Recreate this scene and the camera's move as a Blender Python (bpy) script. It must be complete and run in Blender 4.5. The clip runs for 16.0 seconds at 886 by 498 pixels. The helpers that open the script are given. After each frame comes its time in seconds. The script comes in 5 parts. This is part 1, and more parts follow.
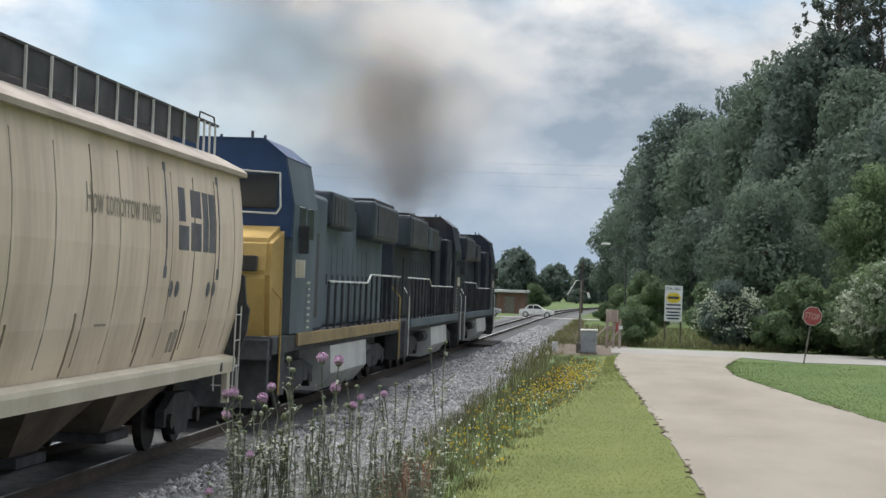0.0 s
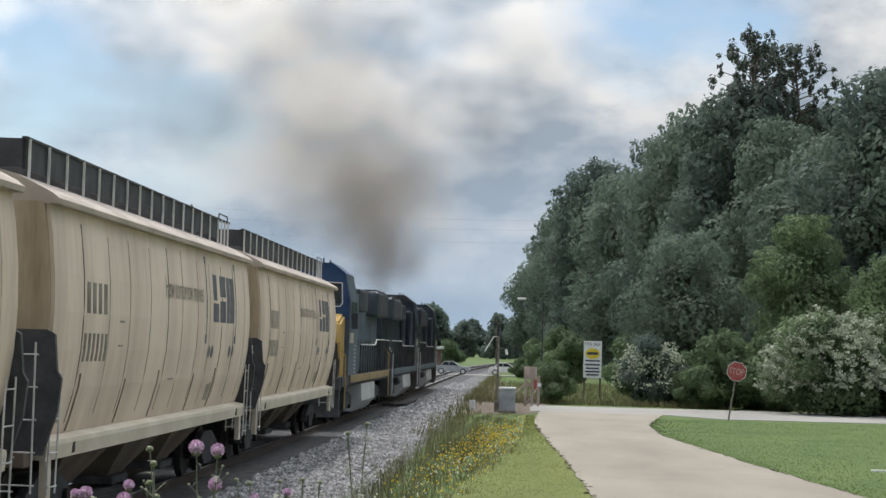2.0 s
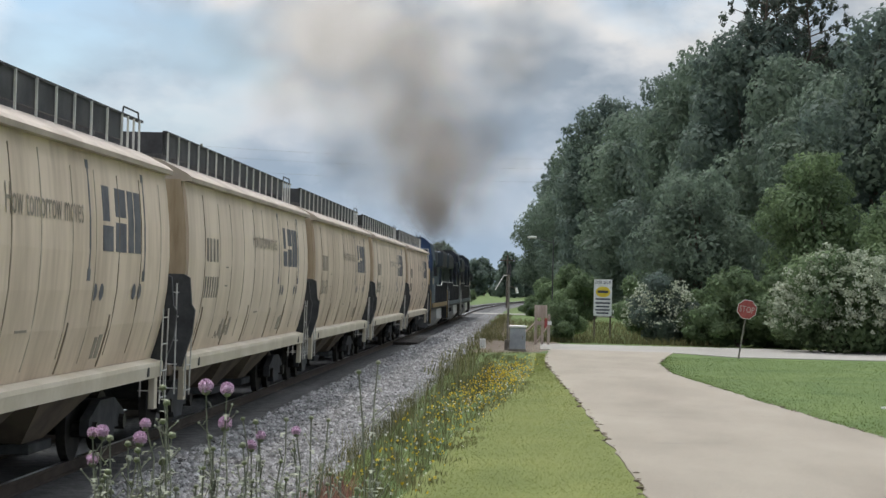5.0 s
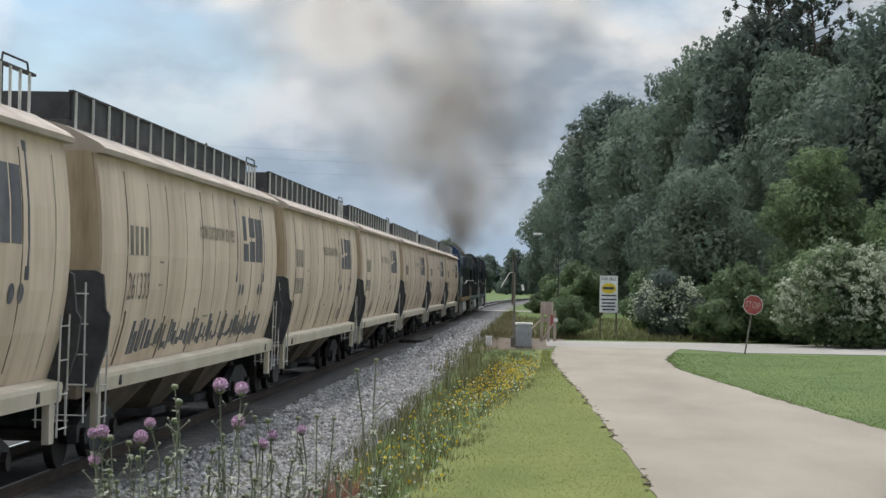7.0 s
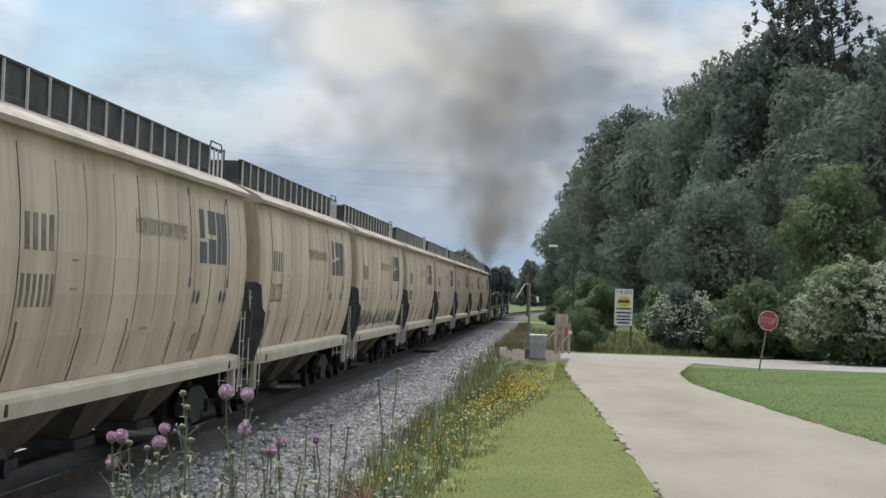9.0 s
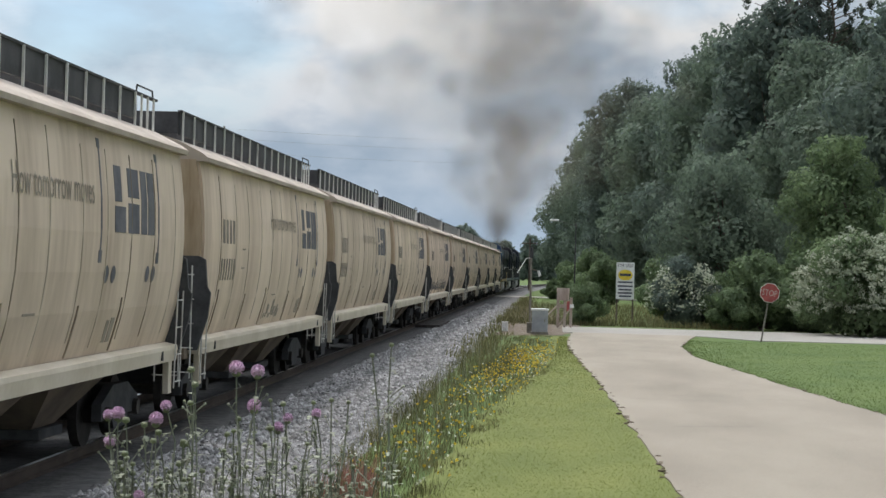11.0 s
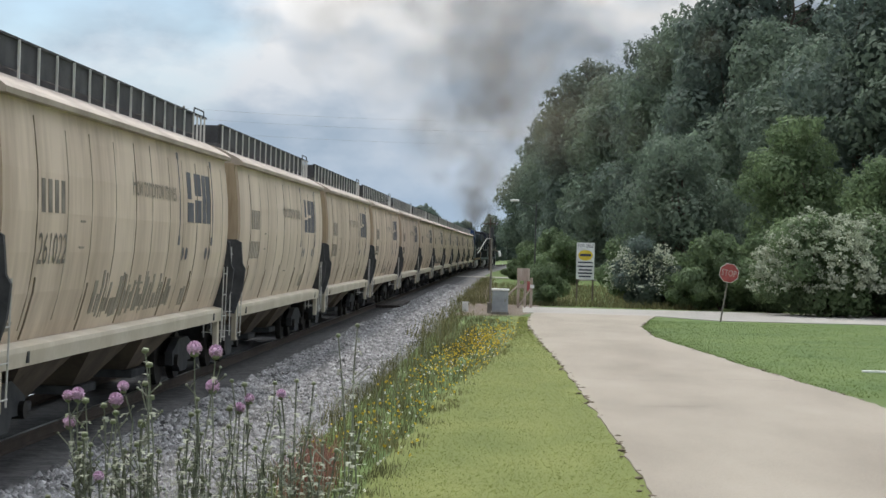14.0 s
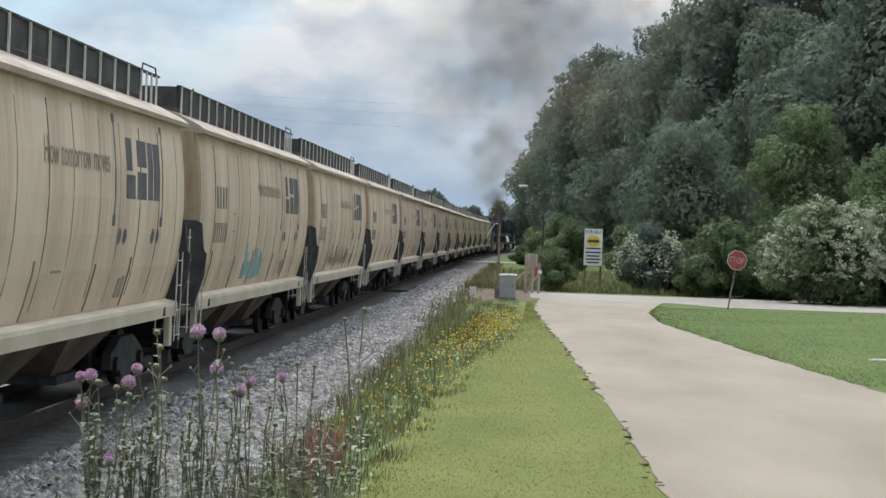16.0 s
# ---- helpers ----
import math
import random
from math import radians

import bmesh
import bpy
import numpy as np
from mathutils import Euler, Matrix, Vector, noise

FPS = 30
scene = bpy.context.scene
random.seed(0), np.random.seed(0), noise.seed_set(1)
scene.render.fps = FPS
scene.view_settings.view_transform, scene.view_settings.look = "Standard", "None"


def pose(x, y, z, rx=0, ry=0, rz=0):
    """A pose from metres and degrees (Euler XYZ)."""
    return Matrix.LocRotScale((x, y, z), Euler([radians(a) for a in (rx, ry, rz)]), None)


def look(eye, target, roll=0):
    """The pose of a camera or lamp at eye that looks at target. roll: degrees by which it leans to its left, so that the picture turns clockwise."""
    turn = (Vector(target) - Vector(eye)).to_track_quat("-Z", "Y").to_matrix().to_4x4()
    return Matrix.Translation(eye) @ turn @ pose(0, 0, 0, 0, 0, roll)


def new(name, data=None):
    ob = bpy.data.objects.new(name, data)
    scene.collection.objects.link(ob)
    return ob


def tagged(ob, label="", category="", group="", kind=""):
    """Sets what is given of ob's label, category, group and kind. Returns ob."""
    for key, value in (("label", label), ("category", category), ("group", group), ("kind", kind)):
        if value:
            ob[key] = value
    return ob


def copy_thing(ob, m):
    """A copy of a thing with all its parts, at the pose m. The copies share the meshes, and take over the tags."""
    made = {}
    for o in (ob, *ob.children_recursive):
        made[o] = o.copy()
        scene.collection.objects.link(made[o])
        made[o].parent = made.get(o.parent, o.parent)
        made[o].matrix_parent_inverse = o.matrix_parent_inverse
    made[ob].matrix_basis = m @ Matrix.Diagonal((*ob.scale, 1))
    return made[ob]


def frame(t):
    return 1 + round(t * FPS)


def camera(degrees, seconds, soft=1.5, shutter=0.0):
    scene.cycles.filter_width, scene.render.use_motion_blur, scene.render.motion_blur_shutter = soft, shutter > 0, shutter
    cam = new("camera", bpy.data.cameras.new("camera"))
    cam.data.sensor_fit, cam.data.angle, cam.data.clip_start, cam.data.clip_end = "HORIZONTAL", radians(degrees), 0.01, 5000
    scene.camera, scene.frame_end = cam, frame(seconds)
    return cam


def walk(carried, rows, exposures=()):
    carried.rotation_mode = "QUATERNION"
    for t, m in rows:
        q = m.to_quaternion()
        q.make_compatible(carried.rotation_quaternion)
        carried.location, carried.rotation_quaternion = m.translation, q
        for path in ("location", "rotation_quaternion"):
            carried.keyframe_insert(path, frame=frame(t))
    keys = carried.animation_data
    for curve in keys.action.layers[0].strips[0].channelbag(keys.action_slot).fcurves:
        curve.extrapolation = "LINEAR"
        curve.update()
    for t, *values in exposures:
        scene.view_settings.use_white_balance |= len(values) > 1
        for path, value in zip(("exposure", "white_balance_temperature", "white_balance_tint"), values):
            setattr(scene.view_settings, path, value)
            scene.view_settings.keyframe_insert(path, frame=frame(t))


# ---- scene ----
cam = camera(26.492, 16.0, soft=1.5)
EYE = Vector((0.0, 0.0, 2.9))
# seconds, turn to the left of the track, tilt up, lean, metres drawn back
PATH = [
    (0, 5.188, 1.193, 2.071, 3),
    (0.5, 3.952, 1.422, 1.896, 0),
    (1, 3.357, 2.006, 1.772, 0),
    (1.5, 2.87, 2.605, 1.724, 0),
    (2, 2.583, 2.977, 1.608, 0),
    (2.5, 2.521, 2.987, 1.695, 0),
    (3, 2.602, 2.67, 1.747, 0),
    (3.5, 2.71, 2.127, 1.845, 0),
    (4, 2.761, 1.575, 1.76, 0),
    (6.5, 2.927, 0.983, 1.094, 0),
    (7, 3.01, 1.028, 1.073, 0),
    (7.5, 3.119, 1.124, 1.122, 0),
    (8, 3.145, 1.226, 1.395, 0),
    (8.5, 3.282, 1.327, 1.683, 0),
    (9, 3.495, 1.327, 2.038, 0),
    (11.5, 3.421, 0.372, 1.431, 0),
    (12, 3.189, 0.27, 1.395, 0),
    (12.5, 2.971, 0.209, 1.359, 0),
    (13, 2.714, 0.167, 1.386, 0),
    (13.5, 2.525, 0.136, 1.328, 0),
    (14, 2.289, -0.004, 1.574, 0),
    (14.5, 2.074, -0.232, 1.717, 0),
    (15, 1.919, -0.449, 1.831, 0),
    (15.5, 1.901, -0.55, 1.995, 0),
    (16, 2.515, -0.474, 2.054, 0),
]


def camera_row(t, yaw, pitch, roll, back):
    ya, pi = radians(yaw), radians(pitch)
    ahead = Vector((-math.sin(ya) * math.cos(pi), math.cos(ya) * math.cos(pi), math.sin(pi)))
    eye = EYE - ahead * back
    return t, look(eye, eye + ahead * 10, roll)


walk(cam, [camera_row(*r) for r in PATH], [(0, 0.12), (4, 0.09), (9, 0.09), (12.5, 0.10), (14.5, 0.19), (16, 0.19)])

# ---- light ----
SUN_ELEV, SUN_TURN = 67.0, -41.0  # degrees up; degrees to the right of the track's direction
world = bpy.data.worlds.new("cloudy_sky")
scene.world = world
world.use_nodes = True
wn, wl = world.node_tree.nodes, world.node_tree.links
wn.clear()


def wnode(kind, **values):
    n = wn.new(kind)
    for k, v in values.items():
        n.inputs[k.replace("_", " ")].default_value = v
    return n


w_out = wn.new("ShaderNodeOutputWorld")
w_sky = wn.new("ShaderNodeTexSky")
w_sky.sky_type, w_sky.sun_disc = "NISHITA", False
w_sky.sun_elevation, w_sky.sun_rotation = radians(SUN_ELEV), radians(SUN_TURN)
w_sky.air_density, w_sky.dust_density = 1.0, 0.5
b_sky = wnode("ShaderNodeBackground", Strength=0.12)
wl.new(w_sky.outputs[0], b_sky.inputs["Color"])
w_tc = wn.new("ShaderNodeTexCoord")
w_map = wn.new("ShaderNodeMapping")
w_map.inputs["Scale"].default_value = (1.0, 1.0, 1.9)
w_map.inputs["Location"].default_value = (0.35, 0.1, 0.42)
wl.new(w_tc.outputs["Generated"], w_map.inputs["Vector"])
w_n1 = wnode("ShaderNodeTexNoise", Scale=6.8, Detail=8.0, Roughness=0.46, Distortion=0.1)
w_n2 = wnode("ShaderNodeTexNoise", Scale=11.5, Detail=8.0, Roughness=0.54)
wl.new(w_map.outputs[0], w_n1.inputs["Vector"])
wl.new(w_map.outputs[0], w_n2.inputs["Vector"])
w_cover = wn.new("ShaderNodeValToRGB")
w_cover.color_ramp.elements[0].position, w_cover.color_ramp.elements[1].position = 0.34, 0.52
wl.new(w_n1.outputs["Fac"], w_cover.inputs["Fac"])
w_tone = wn.new("ShaderNodeValToRGB")
e = w_tone.color_ramp.elements
e[0].position, e[0].color = 0.37, (0.40, 0.47, 0.55, 1)
e[1].position, e[1].color = 0.58, (0.93, 0.93, 0.93, 1)
m_ = w_tone.color_ramp.elements.new(0.47)
m_.color = (0.64, 0.69, 0.75, 1)
wl.new(w_n2.outputs["Fac"], w_tone.inputs["Fac"])
b_cloud = wnode("ShaderNodeBackground", Strength=0.74)
wl.new(w_tone.outputs[0], b_cloud.inputs["Color"])
# clouds are brighter towards the sun
w_dot = wn.new("ShaderNodeVectorMath")
w_dot.operation = "DOT_PRODUCT"
w_dot.inputs[1].default_value = (math.sin(radians(SUN_TURN)) * math.cos(radians(SUN_ELEV)), math.cos(radians(SUN_TURN)) * math.cos(radians(SUN_ELEV)), math.sin(radians(SUN_ELEV)))
w_near = wn.new("ShaderNodeMapRange")
w_near.interpolation_type = "SMOOTHSTEP"
w_near.inputs["From Min"].default_value, w_near.inputs["From Max"].default_value = 0.35, 1.0
w_near.inputs["To Min"].default_value, w_near.inputs["To Max"].default_value = 0.72, 4.8
wl.new(w_tc.outputs["Generated"], w_dot.inputs[0])
wl.new(w_dot.outputs["Value"], w_near.inputs["Value"])
wl.new(w_near.outputs[0], b_cloud.inputs["Strength"])
w_mix = wn.new("ShaderNodeMixShader")
wl.new(w_cover.outputs[0], w_mix.inputs[0])
wl.new(b_sky.outputs[0], w_mix.inputs[1])
wl.new(b_cloud.outputs[0], w_mix.inputs[2])
# pale haze low over the horizon
b_low = wnode("ShaderNodeBackground", Strength=0.72)
b_low.inputs["Color"].default_value = (0.50, 0.66, 0.86, 1)
w_xyz, w_low, w_mix2 = wn.new("ShaderNodeSeparateXYZ"), wn.new("ShaderNodeMapRange"), wn.new("ShaderNodeMixShader")
w_low.inputs["From Min"].default_value, w_low.inputs["From Max"].default_value = 0.0, 0.13
w_low.inputs["To Min"].default_value, w_low.inputs["To Max"].default_value = 0.85, 0.0
wl.new(w_tc.outputs["Generated"], w_xyz.inputs[0]), wl.new(w_xyz.outputs["Z"], w_low.inputs["Value"])
wl.new(w_low.outputs[0], w_mix2.inputs[0]), wl.new(w_mix.outputs[0], w_mix2.inputs[1]), wl.new(b_low.outputs[0], w_mix2.inputs[2])
wl.new(w_mix2.outputs[0], w_out.inputs["Surface"])

sun_data = bpy.data.lights.new("sun", "SUN")
sun_data.energy, sun_data.angle, sun_data.color = 2.0, radians(4), (1.0, 0.93, 0.84)
sun = new("sun", sun_data)
sun_way = Vector((math.sin(radians(SUN_TURN)) * math.cos(radians(SUN_ELEV)), math.cos(radians(SUN_TURN)) * math.cos(radians(SUN_ELEV)), math.sin(radians(SUN_ELEV))))
sun.matrix_world = look(sun_way * 50, (0, 0, 0))
scene.cycles.transparent_max_bounces = 320


# ---- materials ----
def mat(name, c1, c2, scale=4.0, rough=0.8, metal=0.0, bump=0.0, bump_scale=40.0, fine=30.0, spread=0.25, stretch=(1, 1, 1), ob_random=0.0, island=0.0, spec=0.3, lo=0.35, hi=0.65, alt=None):
    """Two colours mixed by coarse and fine noise, with fine relief."""
    m = bpy.data.materials.new(name)
    m.use_nodes = True
    n, l = m.node_tree.nodes, m.node_tree.links
    b = n["Principled BSDF"]
    b.inputs["Roughness"].default_value, b.inputs["Metallic"].default_value = rough, metal
    b.inputs["Specular IOR Level"].default_value = spec
    tc, mp = n.new("ShaderNodeTexCoord"), n.new("ShaderNodeMapping")
    mp.inputs["Scale"].default_value = stretch
    l.new(tc.outputs["Object"], mp.inputs["Vector"])
    a, f = n.new("ShaderNodeTexNoise"), n.new("ShaderNodeTexNoise")
    a.inputs["Scale"].default_value, a.inputs["Detail"].default_value = scale, 5
    f.inputs["Scale"].default_value, f.inputs["Detail"].default_value = fine, 4
    l.new(mp.outputs[0], a.inputs["Vector"]), l.new(mp.outputs[0], f.inputs["Vector"])
    mx = n.new("ShaderNodeMath")
    mx.operation = "MULTIPLY_ADD"
    mx.inputs[1].default_value = spread
    sub = n.new("ShaderNodeMath")
    sub.operation = "SUBTRACT"
    sub.inputs[1].default_value = spread / 2
    l.new(f.outputs["Fac"], mx.inputs[0]), l.new(a.outputs["Fac"], sub.inputs[0]), l.new(sub.outputs[0], mx.inputs[2])
    ramp = n.new("ShaderNodeValToRGB")
    ramp.color_ramp.elements[0].position, ramp.color_ramp.elements[1].position = lo, hi
    ramp.color_ramp.elements[0].color, ramp.color_ramp.elements[1].color = (*c1, 1), (*c2, 1)
    l.new(mx.outputs[0], ramp.inputs["Fac"])
    col = ramp.outputs[0]
    if ob_random or island:
        src = n.new("ShaderNodeObjectInfo").outputs["Random"] if ob_random else n.new("ShaderNodeNewGeometry").outputs["Random Per Island"]
        k = ob_random or island
        mr = n.new("ShaderNodeMapRange")
        mr.inputs["To Min"].default_value, mr.inputs["To Max"].default_value = 1 - k, 1 + k
        l.new(src, mr.inputs["Value"])
        vm = n.new("ShaderNodeVectorMath")
        vm.operation = "SCALE"
        l.new(col, vm.inputs[0]), l.new(mr.outputs[0], vm.inputs["Scale"])
        col = vm.outputs[0]
    if alt:
        oi, am, mxc = n.new("ShaderNodeObjectInfo"), n.new("ShaderNodeMapRange"), n.new("ShaderNodeMix")
        am.inputs["From Min"].default_value, am.inputs["To Max"].default_value = 0.45, 0.5
        mxc.data_type = "RGBA"
        l.new(oi.outputs["Random"], am.inputs["Value"]), l.new(am.outputs[0], mxc.inputs["Factor"])
        l.new(col, mxc.inputs["A"])
        mxc.inputs["B"].default_value = (*alt, 1)
        col = mxc.outputs["Result"]
    l.new(col, b.inputs["Base Color"])
    if bump:
        bp, bn = n.new("ShaderNodeBump"), n.new("ShaderNodeTexNoise")
        bn.inputs["Scale"].default_value, bn.inputs["Detail"].default_value = bump_scale, 4
        l.new(mp.outputs[0], bn.inputs["Vector"])
        bp.inputs["Strength"].default_value, bp.inputs["Distance"].default_value = bump, 0.03
        l.new(bn.outputs["Fac"], bp.inputs["Height"]), l.new(bp.outputs[0], b.inputs["Normal"])
    return m


def leaf_mat(name, c1, c2, k=0.35, trans=0.25):
    m = mat(name, c1, c2, scale=0.35, fine=3.0, rough=0.65, island=k, spec=0.25)
    n, l = m.node_tree.nodes, m.node_tree.links
    b = n["Principled BSDF"]
    t, mx, out = n.new("ShaderNodeBsdfTranslucent"), n.new("ShaderNodeMixShader"), n["Material Output"]
    l.new(b.inputs["Base Color"].links[0].from_socket, t.inputs["Color"])
    mx.inputs[0].default_value = trans
    l.new(b.outputs[0], mx.inputs[1]), l.new(t.outputs[0], mx.inputs[2]), l.new(mx.outputs[0], out.inputs["Surface"])
    return m


M_LAWN = mat("lawn", (0.036, 0.074, 0.013), (0.092, 0.126, 0.030), scale=0.30, fine=24.0, spread=0.75, rough=0.9, bump=0.7, bump_scale=45, lo=0.2, hi=0.8)
M_STRIP = mat("yellowish_mown_lawn", (0.080, 0.104, 0.020), (0.136, 0.152, 0.037), scale=0.6, fine=20.0, spread=0.4, stretch=(1, 0.5, 1), rough=0.9, bump=0.6, bump_scale=45, lo=0.25, hi=0.75)
M_EARTH = mat("brown_earth", (0.07, 0.055, 0.04), (0.135, 0.108, 0.082), scale=1.5, fine=12, rough=0.95, bump=0.6)
M_ROAD = mat("worn_pale_asphalt", (0.182, 0.158, 0.126), (0.255, 0.226, 0.184), scale=0.45, fine=30, spread=0.4, stretch=(1, 0.3, 1), rough=0.9, bump=0.5, bump_scale=70, lo=0.28, hi=0.72)
M_ROAD2 = mat("worn_pale_asphalt_cross", (0.200, 0.190, 0.173), (0.255, 0.243, 0.222), scale=0.16, fine=30, rough=0.9, bump=0.4, bump_scale=60)
M_PATCH = mat("dark_tar_crack", (0.10, 0.085, 0.07), (0.16, 0.13, 0.11), scale=6, rough=0.9)
# grit colour is darkened to paint the shade between the loose stones
M_BALLAST = mat("gap_shaded_ballast_grit", (0.045, 0.044, 0.044), (0.15, 0.148, 0.148), scale=5.5, fine=14, spread=0.8, rough=0.9, bump=1.0, bump_scale=13)
# oil-stained grit, its colour also darkened for the shade under the train
M_OILSHADE = mat("oily_shaded_track_grit", (0.026, 0.026, 0.027), (0.072, 0.071, 0.071), scale=4, fine=16, spread=0.6, rough=0.9, bump=0.9, bump_scale=13)
M_STONE = mat("ballast_stone", (0.12, 0.118, 0.118), (0.30, 0.298, 0.30), scale=3, fine=20, rough=0.85, island=0.45)
M_TIE = mat("old_timber", (0.030, 0.026, 0.023), (0.075, 0.064, 0.055), scale=2, fine=18, stretch=(1, 8, 8), rough=0.9, bump=0.4, ob_random=0.3)
M_RAIL = mat("rusty_steel", (0.050, 0.038, 0.030), (0.095, 0.072, 0.057), scale=3, fine=30, rough=0.6, metal=0.4)
M_RAILTOP = mat("polished_steel", (0.45, 0.44, 0.43), (0.6, 0.6, 0.6), scale=3, rough=0.3, metal=1.0)
# leaf green made paler and bluer: the air's haze is in the colour
M_LEAF = leaf_mat("hazed_broad_leaves", (0.095, 0.128, 0.098), (0.145, 0.190, 0.138), k=0.14, trans=0.55)
M_LEAF2 = leaf_mat("light_leaves", (0.10, 0.145, 0.075), (0.16, 0.22, 0.11), k=0.25, trans=0.55)
# bluer still, again with the haze painted into the leaves
M_LEAF3 = leaf_mat("hazed_blue_green_leaves", (0.090, 0.122, 0.106), (0.140, 0.180, 0.146), k=0.14, trans=0.55)
M_NEEDLE = leaf_mat("pine_needles", (0.060, 0.074, 0.062), (0.095, 0.115, 0.090), trans=0.2)
M_BLOSSOM = leaf_mat("pale_blossom", (0.25, 0.29, 0.20), (0.45, 0.48, 0.38), k=0.2)
M_BARK = mat("bark", (0.07, 0.055, 0.045), (0.15, 0.12, 0.10), scale=2, fine=14, stretch=(3, 3, 0.6), rough=0.95, bump=0.7, bump_scale=12)
M_BLADE = leaf_mat("grass_blades", (0.070, 0.076, 0.034), (0.128, 0.128, 0.058))
M_TURF = leaf_mat("turf_blades", (0.118, 0.142, 0.030), (0.165, 0.186, 0.047), k=0.15, trans=0.4)
M_DEEPTURF = leaf_mat("deep_green_turf", (0.060, 0.100, 0.022), (0.105, 0.145, 0.036), k=0.15, trans=0.35)
M_WEED = leaf_mat("weed_stalks", (0.10, 0.102, 0.045), (0.205, 0.19, 0.092))
M_REDWEED = leaf_mat("russet_weed", (0.26, 0.12, 0.095), (0.36, 0.20, 0.16))
M_YELLOW = leaf_mat("yellow_petals", (0.55, 0.38, 0.03), (0.70, 0.52, 0.06), k=0.2)
M_WHITEFL = leaf_mat("white_petals", (0.6, 0.6, 0.55), (0.75, 0.74, 0.68), k=0.1)


# ---- mesh helpers ----
def finish(ob, material, smooth=False):
    ob.data.materials.append(material)
    if smooth:
        ob.data.polygons.foreach_set("use_smooth", [True] * len(ob.data.polygons))
    return ob


def to_mesh(name, bm):
    me = bpy.data.meshes.new(name)
    bm.normal_update()
    bm.to_mesh(me)
    bm.free()
    return me


def part(name, bm, material, parent, label="", smooth=False):
    ob = new(name, to_mesh(name, bm))
    ob.parent = parent
    if label:
        ob["label"] = label
    return finish(ob, material, smooth)


def raw(name, verts, faces, material, parent=None, smooth=False):
    me = bpy.data.meshes.new(name)
    me.from_pydata(verts if isinstance(verts, list) else verts.tolist(), [], faces if isinstance(faces, list) else faces.tolist())
    me.update()
    ob = new(name, me)
    ob.parent = parent
    return finish(ob, material, smooth)


def empty(name, m):
    ob = new(name)
    ob.empty_display_size = 0.2
    ob.matrix_basis = m
    return ob


def box(bm, x0, x1, y0, y1, z0, z1, bevel=0.0):
    vs = [bm.verts.new((x, y, z)) for z in (z0, z1) for y in (y0, y1) for x in (x0, x1)]
    fs = [bm.faces.new([vs[i] for i in q]) for q in ((0, 2, 3, 1), (4, 5, 7, 6), (0, 1, 5, 4), (2, 6, 7, 3), (0, 4, 6, 2), (1, 3, 7, 5))]
    if bevel:
        bmesh.ops.bevel(bm, geom=list({ed for f in fs for ed in f.edges}), offset=bevel, segments=2, affect="EDGES", profile=0.5)
    return bm


def prism(bm, profile, y0, y1):
    """A closed profile of (x, z), drawn along y."""
    a = [bm.verts.new((x, y0, z)) for x, z in profile]
    b = [bm.verts.new((x, y1, z)) for x, z in profile]
    n = len(profile)
    bm.faces.new(a)
    bm.faces.new(b[::-1])
    for i in range(n):
        bm.faces.new((a[i], b[i], b[(i + 1) % n], a[(i + 1) % n]))
    return bm


def side_prism(bm, profile, x0, x1):
    """A closed profile of (y, z), drawn along x."""
    a = [bm.verts.new((x0, y, z)) for y, z in profile]
    b = [bm.verts.new((x1, y, z)) for y, z in profile]
    n = len(profile)
    bm.faces.new(a[::-1])
    bm.faces.new(b)
    for i in range(n):
        bm.faces.new((a[i], a[(i + 1) % n], b[(i + 1) % n], b[i]))
    return bm


def rod(bm, p, q, r, seg=6, r2=None):
    p, q = Vector(p), Vector(q)
    turn = (q - p).to_track_quat("Z", "Y")
    r2 = r if r2 is None else r2
    ring = [(math.cos(i * math.tau / seg), math.sin(i * math.tau / seg)) for i in range(seg)]
    a = [bm.verts.new(p + turn @ Vector((c * r, s * r, 0))) for c, s in ring]
    b = [bm.verts.new(q + turn @ Vector((c * r2, s * r2, 0))) for c, s in ring]
    bm.faces.new(a[::-1])
    bm.faces.new(b)
    for i in range(seg):
        bm.faces.new((a[i], a[(i + 1) % seg], b[(i + 1) % seg], b[i]))
    return bm


def tube(bm, pts, r, seg=6):
    for p, q in zip(pts, pts[1:]):
        rod(bm, p, q, r, seg)
    return bm


# ---- ground, roads, railway ----
RAIL_Z, TRACK_X = 0.22, -7.48
CURVE_Y, CURVE = 207.0, 4.5e-4  # where the track begins to bend to the right, and how much


def track_x(y):
    d = max(0.0, y - CURVE_Y)
    return TRACK_X + 0.5 * CURVE * min(d, 230.0) ** 2 + CURVE * 230.0 * max(0.0, d - 230.0)


def track_turn(y):
    return -math.degrees(math.atan(CURVE * min(230.0, max(0.0, y - CURVE_Y))))


def ground_z(x, y):
    """A bank at the camera's side of the track; the rest is flat."""
    k = min(1.0, max(0.0, (16.0 - y) / 7.0)) * min(1.0, max(0.0, (x + 5.0) / 3.0))
    k = k * k * (3 - 2 * k)
    return 1.15 * k


